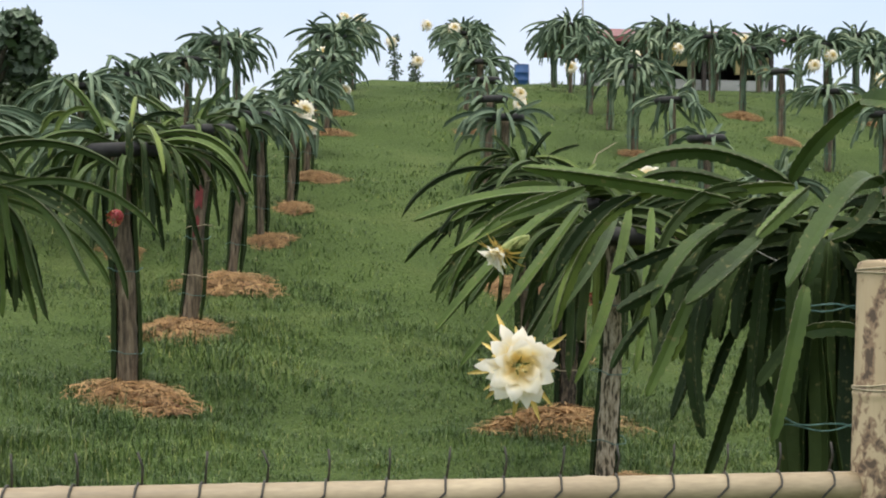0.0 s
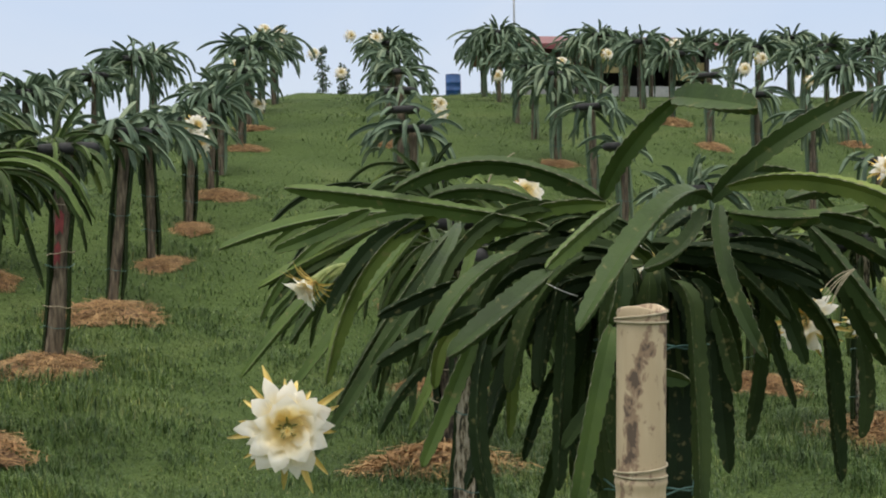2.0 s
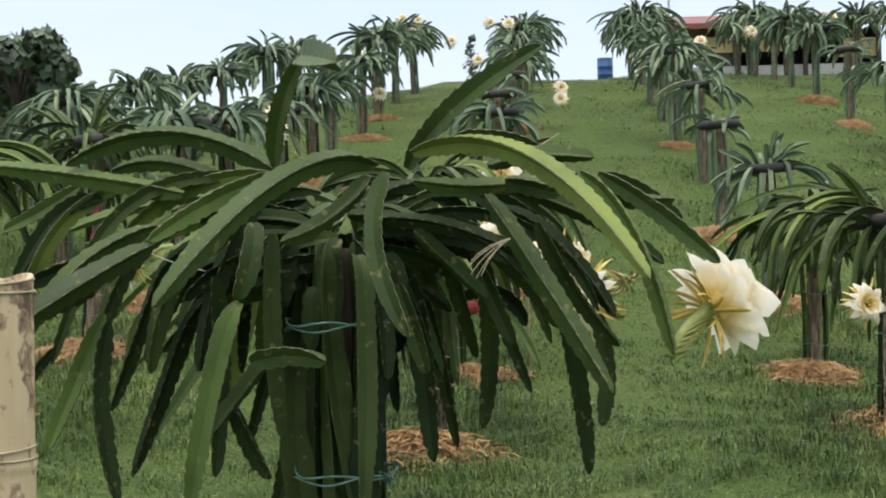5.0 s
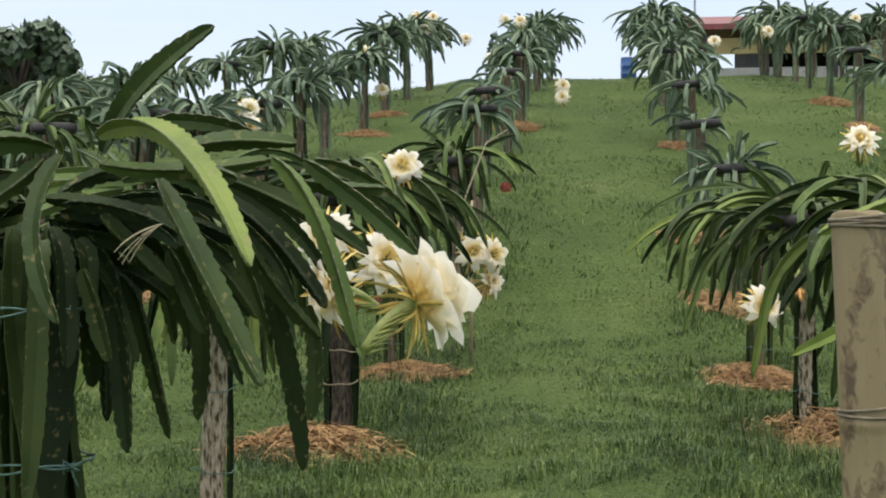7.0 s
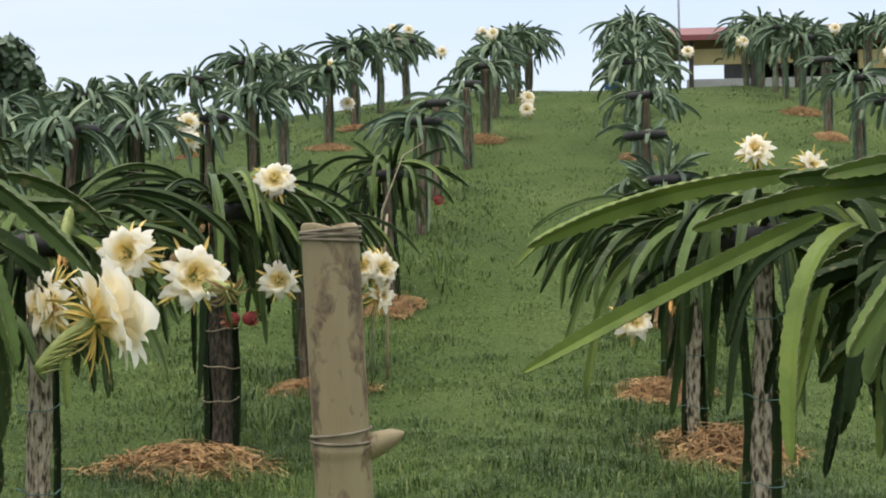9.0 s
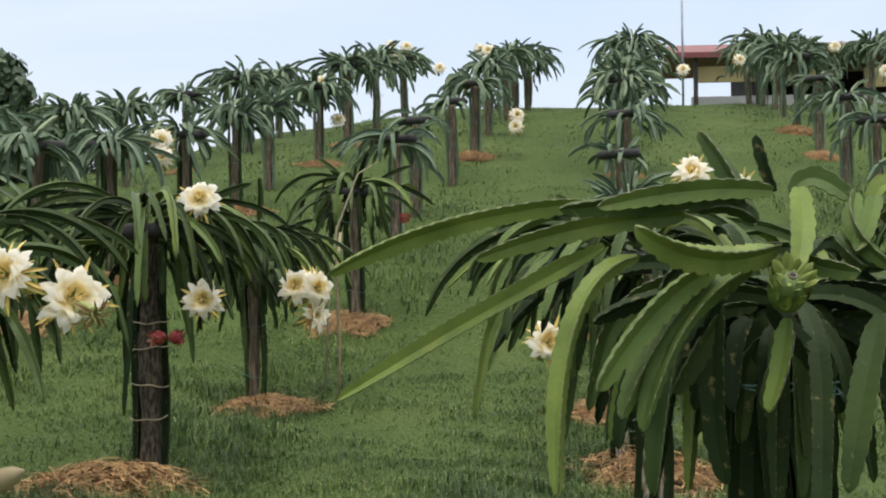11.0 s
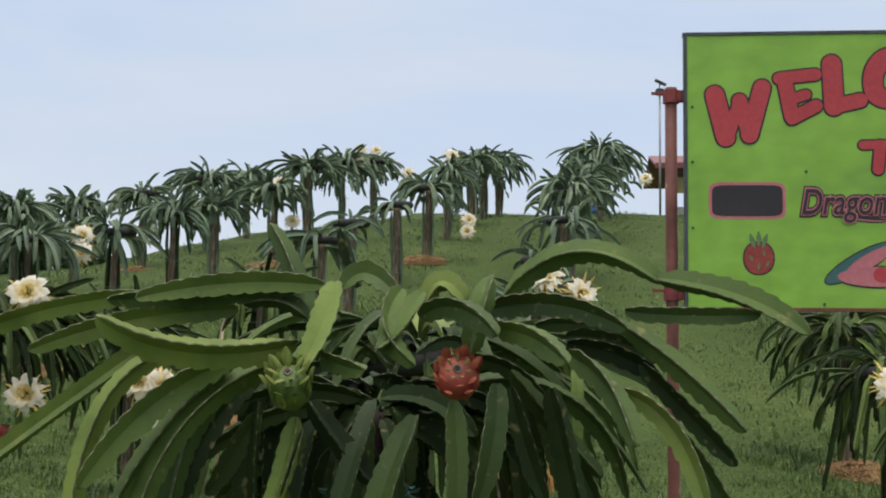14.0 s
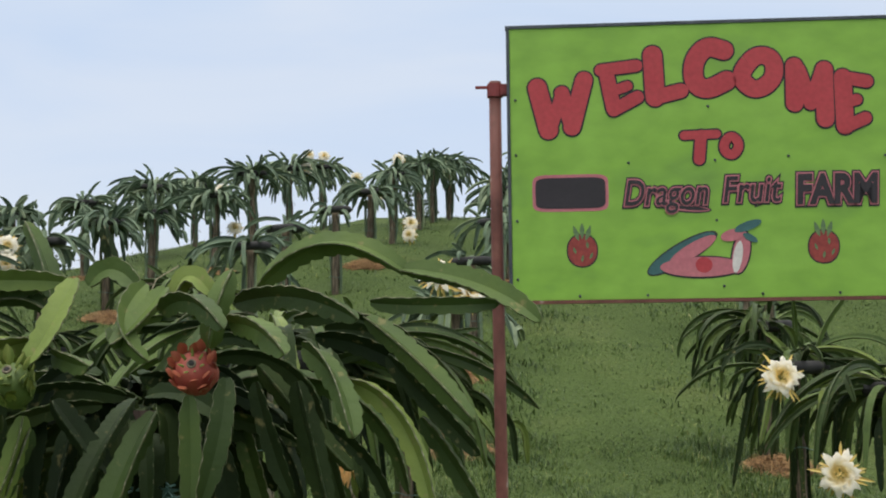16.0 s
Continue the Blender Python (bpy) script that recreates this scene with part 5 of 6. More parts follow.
for kind, x, y, turn in ((stake_plant, 8.75, 9.6, 60), (fourth_plant, 11.8, 9.6, 200), (left_second, -4.5, 10.2, 75), (left_near, -4.9, 7.6, 300)):
    copy_thing(kind, pose(x, y, float(ground_z(x, y)), 0, 0, turn))

# blooms on the nearer plants
flower(second_plant, (0.54, 3.8, 1.46), (-0.6, -0.3, -0.55), 8, 0.8, -0.2, label="half-closed white bloom")
flower(second_plant, (2.10, 4.3, 1.48), (-0.25, -0.9, 0.1), 22, 1.0)
flower(second_plant, (2.36, 4.4, 1.37), (0.45, -0.9, 0.2), 23, 1.15)
wilted(second_plant, (2.59, 3.9, 1.32), (0.4, -0.5, -0.3), 25)
flower(verge_plant, (8.11, 6.4, 0.84), (-0.3, -0.9, 0.2), 26)
flower(right_first, (5.99, 7.3, 1.97), (0.3, -0.8, 0.2), 28, 0.85, 0.5)
wilted(right_first, (4.87, 6.4, 1.14), (0, -0.3, -1), 27, True)
flower(bloom_plant, (2.44, 7.02, 1.93), (0.1, -1, 0.25), 11)
flower(bloom_plant, (2.46, 7.0, 1.28), (0.05, -1, 0.2), 12)
flower(bloom_plant, (2.95, 7.95, 1.345), (-0.1, -1, 0.25), 13)
flower(bloom_plant, (3.09, 8.0, 1.33), (0.6, -0.8, 0.15), 14, 1.05)
flower(bloom_plant, (3.06, 8.02, 1.13), (0.75, -0.6, 0.05), 15, 0.95, 0.4)
arm(bloom_plant, (2.35, 7.75, 1.75), (2.85, 7.95, 1.62), (2.93, 8.05, 1.16), wing=0.034, mat=M_STEM_OLD_SHADE)
flower(right_first, (4.63, 6.35, 1.02), (0.25, -1, 0.2), 16)
flower(right_first, (5.80, 7.95, 2.12), (-0.2, -0.8, 0.5), 17, 1.0, 0.6)
flower(verge_plant, (7.98, 7.15, 1.40), (0.1, -1, 0.3), 18)
wilted(right_near, (5.35, 4.3, 1.1), (0, -0.3, -1), 20, True)
wilted(second_plant, (1.84, 4.2, 1.52), (0, -0.3, -1), 21, True)
fruit(bloom_plant, (2.125, 7.22, 1.03), (-0.7, -0.7, 0), "crimson", 4, 0.95)
fruit(bloom_plant, (2.235, 7.22, 1.03), (0.8, -0.5, 0.05), "crimson", 5, 0.95)
fruit(left_first, (-1.4, 7.1, 1.62), (-0.2, -0.8, -0.3), "crimson", 6, 1.0)
fruit(fourth_plant, (3.58, 12.9, 1.98), (0.2, -0.9, 0), "crimson", 7, 1.1)

# blooms up the hill
far_blooms = [(0.59, 14.5, 3.02), (0.62, 14.4, 2.80), (2.1, 22.5, 4.1), (5.32, 21.7, 4.06), (5.30, 21.6, 3.85), (2.96, 27.0, 5.88), (0.41, 29.0, 5.9), (10.33, 26.4, 5.7), (13.2, 29.2, 6.4), (4.99, 26.2, 5.93), (1.76, 23.1, 4.88), (2.85, 28.6, 6.45)]
far_blooms += [(3.2, 28.6, 6.42), (3.95, 28.5, 5.9), (4.9, 29.0, 6.4), (-0.4, 27.0, 5.45), (4.5, 28.0, 5.4), (7.8, 26.6, 5.2), (9.0, 25.7, 5.4), (12.9, 24.8, 5.2), (13.4, 22.8, 4.7), (13.0, 24.2, 5.35)]


def nearest_far(x, y):
    return min(far_list, key=lambda o: (o.matrix_basis.translation.x - x) ** 2 + (o.matrix_basis.translation.y - y) ** 2)


bl_rng = np.random.default_rng(9)
for x, y, z in far_blooms:
    flower(nearest_far(x, y), (x, y, z), (bl_rng.uniform(-0.4, 0.4), -1, bl_rng.uniform(0.1, 0.5)), 50, 1.1, near=False)


# ---- straw mulch round the posts ----
def mulch_variant(seed, x, y, label):
    rng = np.random.default_rng(seed)
    root = thing("straw_mulch", pose(x, y, float(ground_z(x, y))), label, "mulch", "mulch rings under the plants")
    v, f, sides, rings = [], [], 26, 7
    ring_a = np.arange(sides) * 2 * np.pi / sides
    outline = 0.43 + 0.09 * np.sin(ring_a * 2 + seed) + 0.06 * np.sin(ring_a * 5 + 2 * seed) + rng.uniform(-0.08, 0.08, sides)
    for i in range(rings):
        s = i / (rings - 1)
        for j in range(sides):
            a = 2 * math.pi * j / sides
            r = outline[j] * s
            z = 0.11 * (1 - s**1.8) * (0.8 + 0.25 * math.sin(3 * a + seed)) + rng.uniform(-0.008, 0.012) - 0.03 * s
            v.append((r * math.cos(a), r * math.sin(a), z))
    for i in range(rings - 1):
        for j in range(sides):
            f.append((i * sides + j, i * sides + (j + 1) % sides, (i + 1) * sides + (j + 1) % sides, (i + 1) * sides + j))
    child("mound", mesh_from("mound", v, f, M_MULCH), root)
    n = 1500
    a, s = rng.uniform(0, 2 * np.pi, n), np.sqrt(rng.uniform(0, 1.15, n))
    stray = rng.random(n) < 0.14
    r = s * np.interp(a, ring_a, outline, period=2 * np.pi) * np.where(stray, rng.uniform(1.0, 1.35, n), 1.06)
    s = np.where(stray, 1.0, s)
    c = np.stack([r * np.cos(a), r * np.sin(a), 0.115 * (1 - np.minimum(s, 1.05) ** 1.8) + 0.02 * stray + rng.uniform(-0.01, 0.035, n)], -1)
    d = rng.uniform(0, 2 * np.pi, n)
    ln = rng.uniform(0.06, 0.24, n)
    way = np.stack([np.cos(d), np.sin(d), rng.uniform(-0.25, 0.25, n)], -1) * (ln / 2)[:, None]
    side = np.stack([-np.sin(d), np.cos(d), 0.3 + 0 * d], -1) * 0.0034
    bend = np.stack([0 * d, 0 * d, ln * 0.10], -1)
    sv = np.stack([c - way - side, c - way + side, c + bend + side, c + bend - side, c + way + side, c + way - side], 1).reshape(-1, 3)
    sf = []
    for k in range(n):
        b = 6 * k
        sf += [(b, b + 1, b + 2, b + 3), (b + 3, b + 2, b + 4, b + 5)]
    tagged(child("straw", mesh_from("straw", sv, sf, M_STRAW, False), root), kind="stuff")
    return root


plants = [o for o in scene.objects if o.name.startswith("dragon_fruit_plant")]
m_rng = np.random.default_rng(70)
mulches = []
mulch_spots = []
for p in plants:
    x, y = p.matrix_basis.translation.x, p.matrix_basis.translation.y
    if y > 25 or (y > 13 and not (-0.5 < x < 1.2 and y < 19) and m_rng.random() < 0.6):
        continue
    x, y = x + m_rng.uniform(-0.15, 0.15), y - m_rng.uniform(0.08, 0.25)
    if p == bloom_plant:
        x, y = 1.81, 7.12
    mulch_spots.append((x, y, 0.50))
    slope = math.degrees(math.atan((float(ground_z(x, y + 0.3)) - float(ground_z(x, y - 0.3))) / 0.6))
    if len(mulches) < 4:
        mulches.append(mulch_variant(5 + len(mulches), x, y, "ring of dry rust-brown straw round a post"))
        mulches[-1].rotation_euler = (radians(slope), 0, 0)
        mulches[-1].scale = (1.12, 1.0, 1.45) if p == bloom_plant else (1, 1, 1)
    else:
        m = pose(x, y, float(ground_z(x, y)), slope, 0, 0) @ pose(0, 0, 0, 0, 0, m_rng.uniform(0, 360)) @ Matrix.Scale(1.12 if p == bloom_plant else m_rng.uniform(0.75, 1.1) * (0.68 if y > 13 else 0.85 if y > 11 else 1.0), 4)
        copy_thing(mulches[int(m_rng.integers(0, 4))], m)


def stone(x, y, size):
    bm = bmesh.new()
    bmesh.ops.create_icosphere(bm, subdivisions=2, radius=size)
    for v in bm.verts:
        v.co = v.co * (1 + 0.25 * noise.noise(v.co * 14)) * Vector((1.2, 1, 0.75))
    root = thing("stone", pose(x, y, float(ground_z(x, y)) + 0.11), "small pale stone lying on the mulch", "stone")
    part("boulder", bm, M_STONE, root, smooth=True)


stone(2.08, 7.32, 0.035)


# ---- the bamboo fence ----
def bamboo_post(x, y, top, radius, nodes, lean, label, stub=None, mat=M_BAMBOO, cord=M_TWINE, rim=0.035):
    base = float(ground_z(x, y))
    h = top - base
    root = thing("bamboo_post", pose(x, y, base), label, "fence post", "bamboo fence posts")
    rng = np.random.default_rng(int(x * 100))
    zs = [-0.3]
    for n in nodes:
        zs += [n - base - 0.022, n - base - 0.009, n - base - 0.003, n - base + 0.004, n - base + 0.012, n - base + 0.024]
    zs += [h - 0.012, h - 0.003, h]
    zs = np.array(sorted(zs))
    grow = np.ones(len(zs))
    for n in nodes:
        grow += 0.075 * np.exp(-(((zs - (n - base)) / 0.008) ** 2)) - 0.02 * np.exp(-(((zs - (n - base) - 0.018) / 0.01) ** 2))
    grow[-1] *= 0.97
    sides = 22
    v = []
    for z, g in zip(zs, grow):
        for j in range(sides):
            a = 2 * math.pi * j / sides
            r = radius * g * (1 + 0.012 * math.sin(3 * a + z * 2))
            v.append((r * math.cos(a) + lean * (z - h), r * math.sin(a), z + (0.006 * math.sin(2 * a) if z > h - 0.02 else 0)))
    n = len(zs)
    for z, k in ((h, 0.80), (h - 0.10, 0.78)):
        for j in range(sides):
            a = 2 * math.pi * j / sides
            v.append((radius * k * math.cos(a) + lean * (z - h), radius * k * math.sin(a), z + (0.006 * math.sin(2 * a) if z == h else 0)))
    n += 2
    f = [(i * sides + j, i * sides + (j + 1) % sides, (i + 1) * sides + (j + 1) % sides, (i + 1) * sides + j) for i in range(n - 1) for j in range(sides)]
    f.append(tuple((n - 1) * sides + j for j in range(sides)))
    child("culm", mesh_from("culm", v, f, mat), root)
    for zt, turns in ((h - rim, 2 if rim > 0.03 else 4), (nodes[0] - base + 0.004, 2)):
        a = np.linspace(0, 2 * np.pi * turns, 24 * turns)
        loop = np.stack([(radius * 1.05) * np.cos(a) + lean * (zt - h), (radius * 1.05) * np.sin(a), zt + 0.006 * np.sin(a * 0.5 + 1) + (0.002 if turns < 3 else 0.0007) * a], -1)
        v, f = tube_arrays(loop, 0.0026, 5)
        child("twine", mesh_from("twine", v, f, cord), root, label="twine lashed round the post")
    if stub:
        a = Vector(stub[0]) - Vector((x, y, base))
        b = Vector(stub[1]) - Vector((x, y, base))
        pts = [tuple(a.lerp(b, s)) for s in (0, 0.15, 0.35, 0.6, 0.85, 1.0)]
        v, f = tube_arrays(pts, [0.020, 0.025, 0.023, 0.020, 0.014, 0.003], 12)
        child("branch_stub", mesh_from("branch_stub", v, f, mat), root, label="cut stub of a side branch")
    return root


bamboo_post(0.787, 0.80, 1.495, 0.049, (1.155, 0.72, 0.30), 0.02, "pale weathered bamboo fence post lashed with twine")
bamboo_post(3.224, 0.67, 1.525, 0.047, (1.165, 0.74, 0.30), -0.035, "brown weathered bamboo fence post with a cut branch stub", ((3.235, 0.69, 1.145), (3.338, 0.655, 1.190)), M_BAMBOO_DARK, M_TWINE_DARK, 0.024)


def fence_rail():
    a, b = Vector((-2.3, 0.78, 0.955)), Vector((0.73, 0.795, 0.920))
    mid = (a + b) / 2
    root = thing("bamboo_rail", Matrix.Translation(mid), "pale bamboo fence rail with netting wire twisted round it", "fence rail")
    s = np.linspace(0, 1, 90)
    line = np.array(a - mid)[None] * (1 - s)[:, None] + np.array(b - mid)[None] * s[:, None]
    r = 0.036 + 0.003 * np.exp(-((((s * 3.02) % 0.42) - 0.21) / 0.012) ** 2)
    v, f = tube_arrays(line, r, 16)
    child("culm", mesh_from("culm", v, f, M_BAMBOO_NEW), root)
    rng = np.random.default_rng(3)
    for k in range(21):
        q = a.lerp(b, (k + 0.4) / 21) - mid
        t = np.linspace(-0.5, 1.25, 16) * np.pi
        loop = [(q.x + 0.034 * (i / 15) + rng.uniform(-0.001, 0.001), q.y - 0.0395 * math.cos(w), q.z + 0.0395 * math.sin(w)) for i, w in enumerate(t)]
        loop = [(q.x - 0.03, q.y - 0.038, q.z - 0.03)] + loop[5:13] + [(q.x + 0.03, q.y + 0.01, q.z + 0.075), (q.x + 0.026 + rng.uniform(-0.01, 0.01), q.y + 0.012, q.z + 0.11)]
        v, f = tube_arrays(loop, 0.003, 5)
        child("wire", mesh_from("wire", v, f, M_WIRE), root, label="twisted netting wire")


fence_rail()

# thin bamboo stake beside a blooming plant
stake = thing("bamboo_stake", pose(3.05, 10.4, float(ground_z(3.05, 10.4))), "thin straight bamboo stake standing in the grass", "stake")
v, f = tube_arrays([(0.0, 0, -0.1), (0.01, 0, 0.5), (-0.01, 0.0, 1.1), (0.03, 0, 1.5)], [0.016, 0.015, 0.014, 0.012], 8)
child("cane", mesh_from("cane", v, f, M_BAMBOO_NEW), stake)
stick = thing("dry_stick", pose(2.95, 10.6, float(ground_z(2.95, 10.6))), "thin bleached dry stick leaning among the plants", "stick")
v, f = tube_arrays([(-0.05, 0, -0.05), (0.0, 0, 0.8), (0.08, 0.0, 1.5), (0.28, 0, 2.0), (0.48, 0, 2.12)], [0.011, 0.010, 0.009, 0.007, 0.004], 6)
child("cane", mesh_from("cane", v, f, M_TWINE), stick)


# ---- the sign ----
SIGN_W, SIGN_H = 1.470, 1.035
SIGN_TURN = -4.5
TIGHT = 0.938
sign = thing("welcome_sign", pose(6.065, 3.60, 1.719, 0, 0, SIGN_TURN), "lime green painted welcome sign on a rusty pipe", "sign")
bm = bmesh.new()
box(bm, (SIGN_W, 0.018, SIGN_H), (SIGN_W / 2, 0, SIGN_H / 2), bevel=0.002)
part("board", bm, M_BOARD, sign)
for at, size, mat in (((SIGN_W / 2, 0.004, SIGN_H + 0.006), (SIGN_W + 0.03, 0.034, 0.012), M_FRAME), ((SIGN_W / 2, 0.004, -0.006), (SIGN_W + 0.03, 0.034, 0.012), M_RUST), ((-0.006, 0.004, SIGN_H / 2), (0.012, 0.034, SIGN_H), M_FRAME), ((SIGN_W + 0.006, 0.004, SIGN_H / 2), (0.012, 0.034, SIGN_H), M_FRAME)):
    bm = bmesh.new()
    box(bm, size, at)
    part("edge_strip", bm, mat, sign)


def glyphs(text, size, shear=0.0, fat=0.0, deep=0.0015):
    cu = bpy.data.curves.new("glyph", "FONT")
    cu.body, cu.size, cu.shear, cu.offset, cu.extrude = text, size, shear, fat, deep
    cu.align_x, cu.align_y = "CENTER", "CENTER"
    cu.resolution_u = 4
    tmp = bpy.data.objects.new("glyph", cu)
    scene.collection.objects.link(tmp)
    bpy.context.view_layer.update()
    me = bpy.data.meshes.new_from_object(tmp.evaluated_get(bpy.context.evaluated_depsgraph_get()))
    bpy.data.objects.remove(tmp)
    return me


def letter(text, u, w, size, mat, turn=0.0, wide=1.0, shear=0.0, fat=0.006, lift=0.0105, outline=M_PINK, rim=0.006):
    """Paint on the board: u to the right and w up from its lower left corner."""
    for m, extra, out in ((M_INK, 2.1 * rim, lift - 0.0015), (outline, rim, lift + 0.001), (mat, 0.0, lift + 0.0035)):
        me = glyphs(text, size, shear, fat + extra)
        me.materials.clear()
        me.materials.append(m)
        child("letter", me, sign, pose(u * TIGHT + 0.004, -out, w, 90, 0, 0) @ pose(0, 0, 0, 0, 0, turn) @ Matrix.Diagonal((wide * 0.96, 1, 1, 1)), "painted letter")


def rounded(points, closed):
    """Corner cutting turns a few brush points into a soft line."""
    p = np.array(points, float)
    for _ in range(3 if len(p) > 2 else 0):
        q = np.concatenate([0.75 * p[:-1] + 0.25 * p[1:], 0.25 * p[:-1] + 0.75 * p[1:]], 1).reshape(-1, 2)
        p = np.concatenate([q, q[:1]]) if closed else np.concatenate([p[:1], q, p[-1:]])
    return p


def brush_stroke(points, r, depth):
    """One flat dab of paint with round ends on the board."""
    closed = points[0] == points[-1]
    p = rounded(points[:-1] + points[:1] if closed else points, closed)
    t = np.gradient(p, axis=0)
    t /= np.linalg.norm(t, axis=1)[:, None] + 1e-9
    n = np.stack([-t[:, 1], t[:, 0]], -1)
    v = [(x, -depth, z) for x, z in np.stack([p + n * r, p - n * r], 1).reshape(-1, 2)]
    f = [(2 * k, 2 * k + 2, 2 * k + 3, 2 * k + 1) for k in range(len(p) - 1)]
    for end, way in (() if closed else ((0, -1), (len(p) - 1, 1))):
        base = len(v)
        for k in range(9):
            a = math.pi * k / 8
            q = p[end] + r * (math.cos(a) * n[end] + way * math.sin(a) * t[end])
            v.append((q[0], -depth, q[1]))
        f.append(tuple(range(base, base + 9)) if way < 0 else tuple(range(base + 8, base - 1, -1)))
    return v, f


STROKES = (
    ("W", 0.031, ((0.104, 0.805), (0.144, 0.643))),
    ("W", 0.021, ((0.150, 0.647), (0.199, 0.782))),
    ("W", 0.024, ((0.196, 0.782), (0.232, 0.652))),
    ("W", 0.028, ((0.232, 0.652), (0.280, 0.830))),
    ("E", 0.024, ((0.366, 0.846), (0.389, 0.721))),
    ("E", 0.020, ((0.344, 0.866), (0.477, 0.880))),
    ("E", 0.017, ((0.391, 0.787), (0.442, 0.803))),
    ("E", 0.021, ((0.389, 0.713), (0.479, 0.760))),
    ("L", 0.031, ((0.538, 0.919), (0.545, 0.758))),
    ("L", 0.024, ((0.545, 0.758), (0.641, 0.780))),
    ("C", 0.031, ((0.804, 0.929), (0.742, 0.951), (0.690, 0.896), (0.687, 0.808), (0.737, 0.778), (0.812, 0.815))),
    ("O", 0.028, ((0.870, 0.854), (0.925, 0.914), (0.988, 0.895), (0.989, 0.815), (0.920, 0.769), (0.865, 0.811), (0.870, 0.854))),
    ("M", 0.028, ((1.061, 0.863), (1.059, 0.722))),
    ("M", 0.022, ((1.077, 0.848), (1.118, 0.720))),
    ("M", 0.022, ((1.118, 0.720), (1.164, 0.846))),
    ("M", 0.028, ((1.170, 0.846), (1.169, 0.661))),
    ("second E", 0.028, ((1.237, 0.815), (1.240, 0.633))),
    ("second E", 0.021, ((1.237, 0.815), (1.324, 0.798))),
    ("second E", 0.018, ((1.243, 0.721), (1.285, 0.730))),
    ("second E", 0.020, ((1.240, 0.628), (1.314, 0.660))),
    ("T", 0.014, ((0.648, 0.610), (0.768, 0.613))),
    ("T", 0.018, ((0.711, 0.609), (0.702, 0.519))),
    ("small O", 0.015, ((0.794, 0.581), (0.824, 0.609), (0.855, 0.572), (0.829, 0.528), (0.795, 0.545), (0.794, 0.581))),
)
for name in dict.fromkeys(row[0] for row in STROKES):
    for mat, rim, depth in ((M_INK, 0.0065, 0.0098), (M_LETTER, 0.0, 0.0120)):
        drawn = [brush_stroke(pts, 1.15 * r + rim, depth + 0.0004 * k) for k, (_, r, pts) in enumerate(row for row in STROKES if row[0] == name)]
        v, f = join_arrays(drawn)
        child("letter", mesh_from("letter", v, f, mat, False), sign, label="painted red letter" if mat == M_LETTER else "black outline of a painted letter")
letter("Dragon", 0.606, 0.392, 0.138, M_INK, 0, 0.78, 0.22, 0.001, rim=0.0055)
letter("Fruit", 0.940, 0.398, 0.138, M_INK, 0, 0.84, 0.18, 0.001, rim=0.0055)
letter("FARM", 1.275, 0.393, 0.150, M_INK, 0, 0.82, 0.06, 0.006, rim=0.0055)


def patch(u, w, width, height, mat, lift, turn=0.0, shape=2.0, label="painted patch", jag=0.0):
    v = [(0, 0, 0)]
    n = 28
    for k in range(n):
        a = 2 * math.pi * k / n
        c, s = math.cos(a), math.sin(a)
        r = 1 + jag * math.sin(7 * a)
        v.append((width / 2 * r * math.copysign(abs(c) ** (2 / shape), c), 0, height / 2 * r * math.copysign(abs(s) ** (2 / shape), s)))
    f = [(0, k + 1, (k + 1) % n + 1) for k in range(n)]
    f = [q[::-1] for q in f]
    child("painted_shape", mesh_from("painted_shape", v, f, mat, False), sign, pose(u * TIGHT, -0.0097 - 0.4 * (lift - 0.0105), w, 0, turn, 0), label)


patch(0.236, 0.402, 0.285, 0.140, M_PINK, 0.0105, 0, 7.0, "painted pink bar")
patch(0.236, 0.402, 0.262, 0.117, M_INK, 0.0135, 0, 7.0, "painted black bar")
for width, height, mat, lift in ((0.19, 0.036, M_INK, 0.0105), (0.178, 0.025, M_PINK, 0.0125), (0.166, 0.013, M_INK, 0.0145)):
    patch(0.690, 0.338, width, height, mat, lift, 6, 2.0, "painted flourish under the word")
for u, turn in ((0.279, 0), (1.222, 6)):
    patch(u, 0.185, 0.118, 0.128, M_INK, 0.0105, turn, 2.2, "painted berry outline")
    patch(u, 0.185, 0.108, 0.118, M_BERRY, 0.0135, turn, 2.2, "painted red berry")
    for k in (-1, 0, 1):
        patch(u + 0.024 * k, 0.258 - 0.008 * abs(k), 0.018, 0.06, M_LEAFPAINT, 0.0165, 18 * k, 1.4, "painted green tip")
    for k, (a, b) in enumerate(((-0.03, 0.0), (0.02, 0.02), (0.0, -0.03), (0.035, -0.02))):
        patch(u + a, 0.185 + b, 0.010, 0.026, M_LEAFPAINT, 0.0165, 15 * k - 20, 1.5, "painted green fleck")
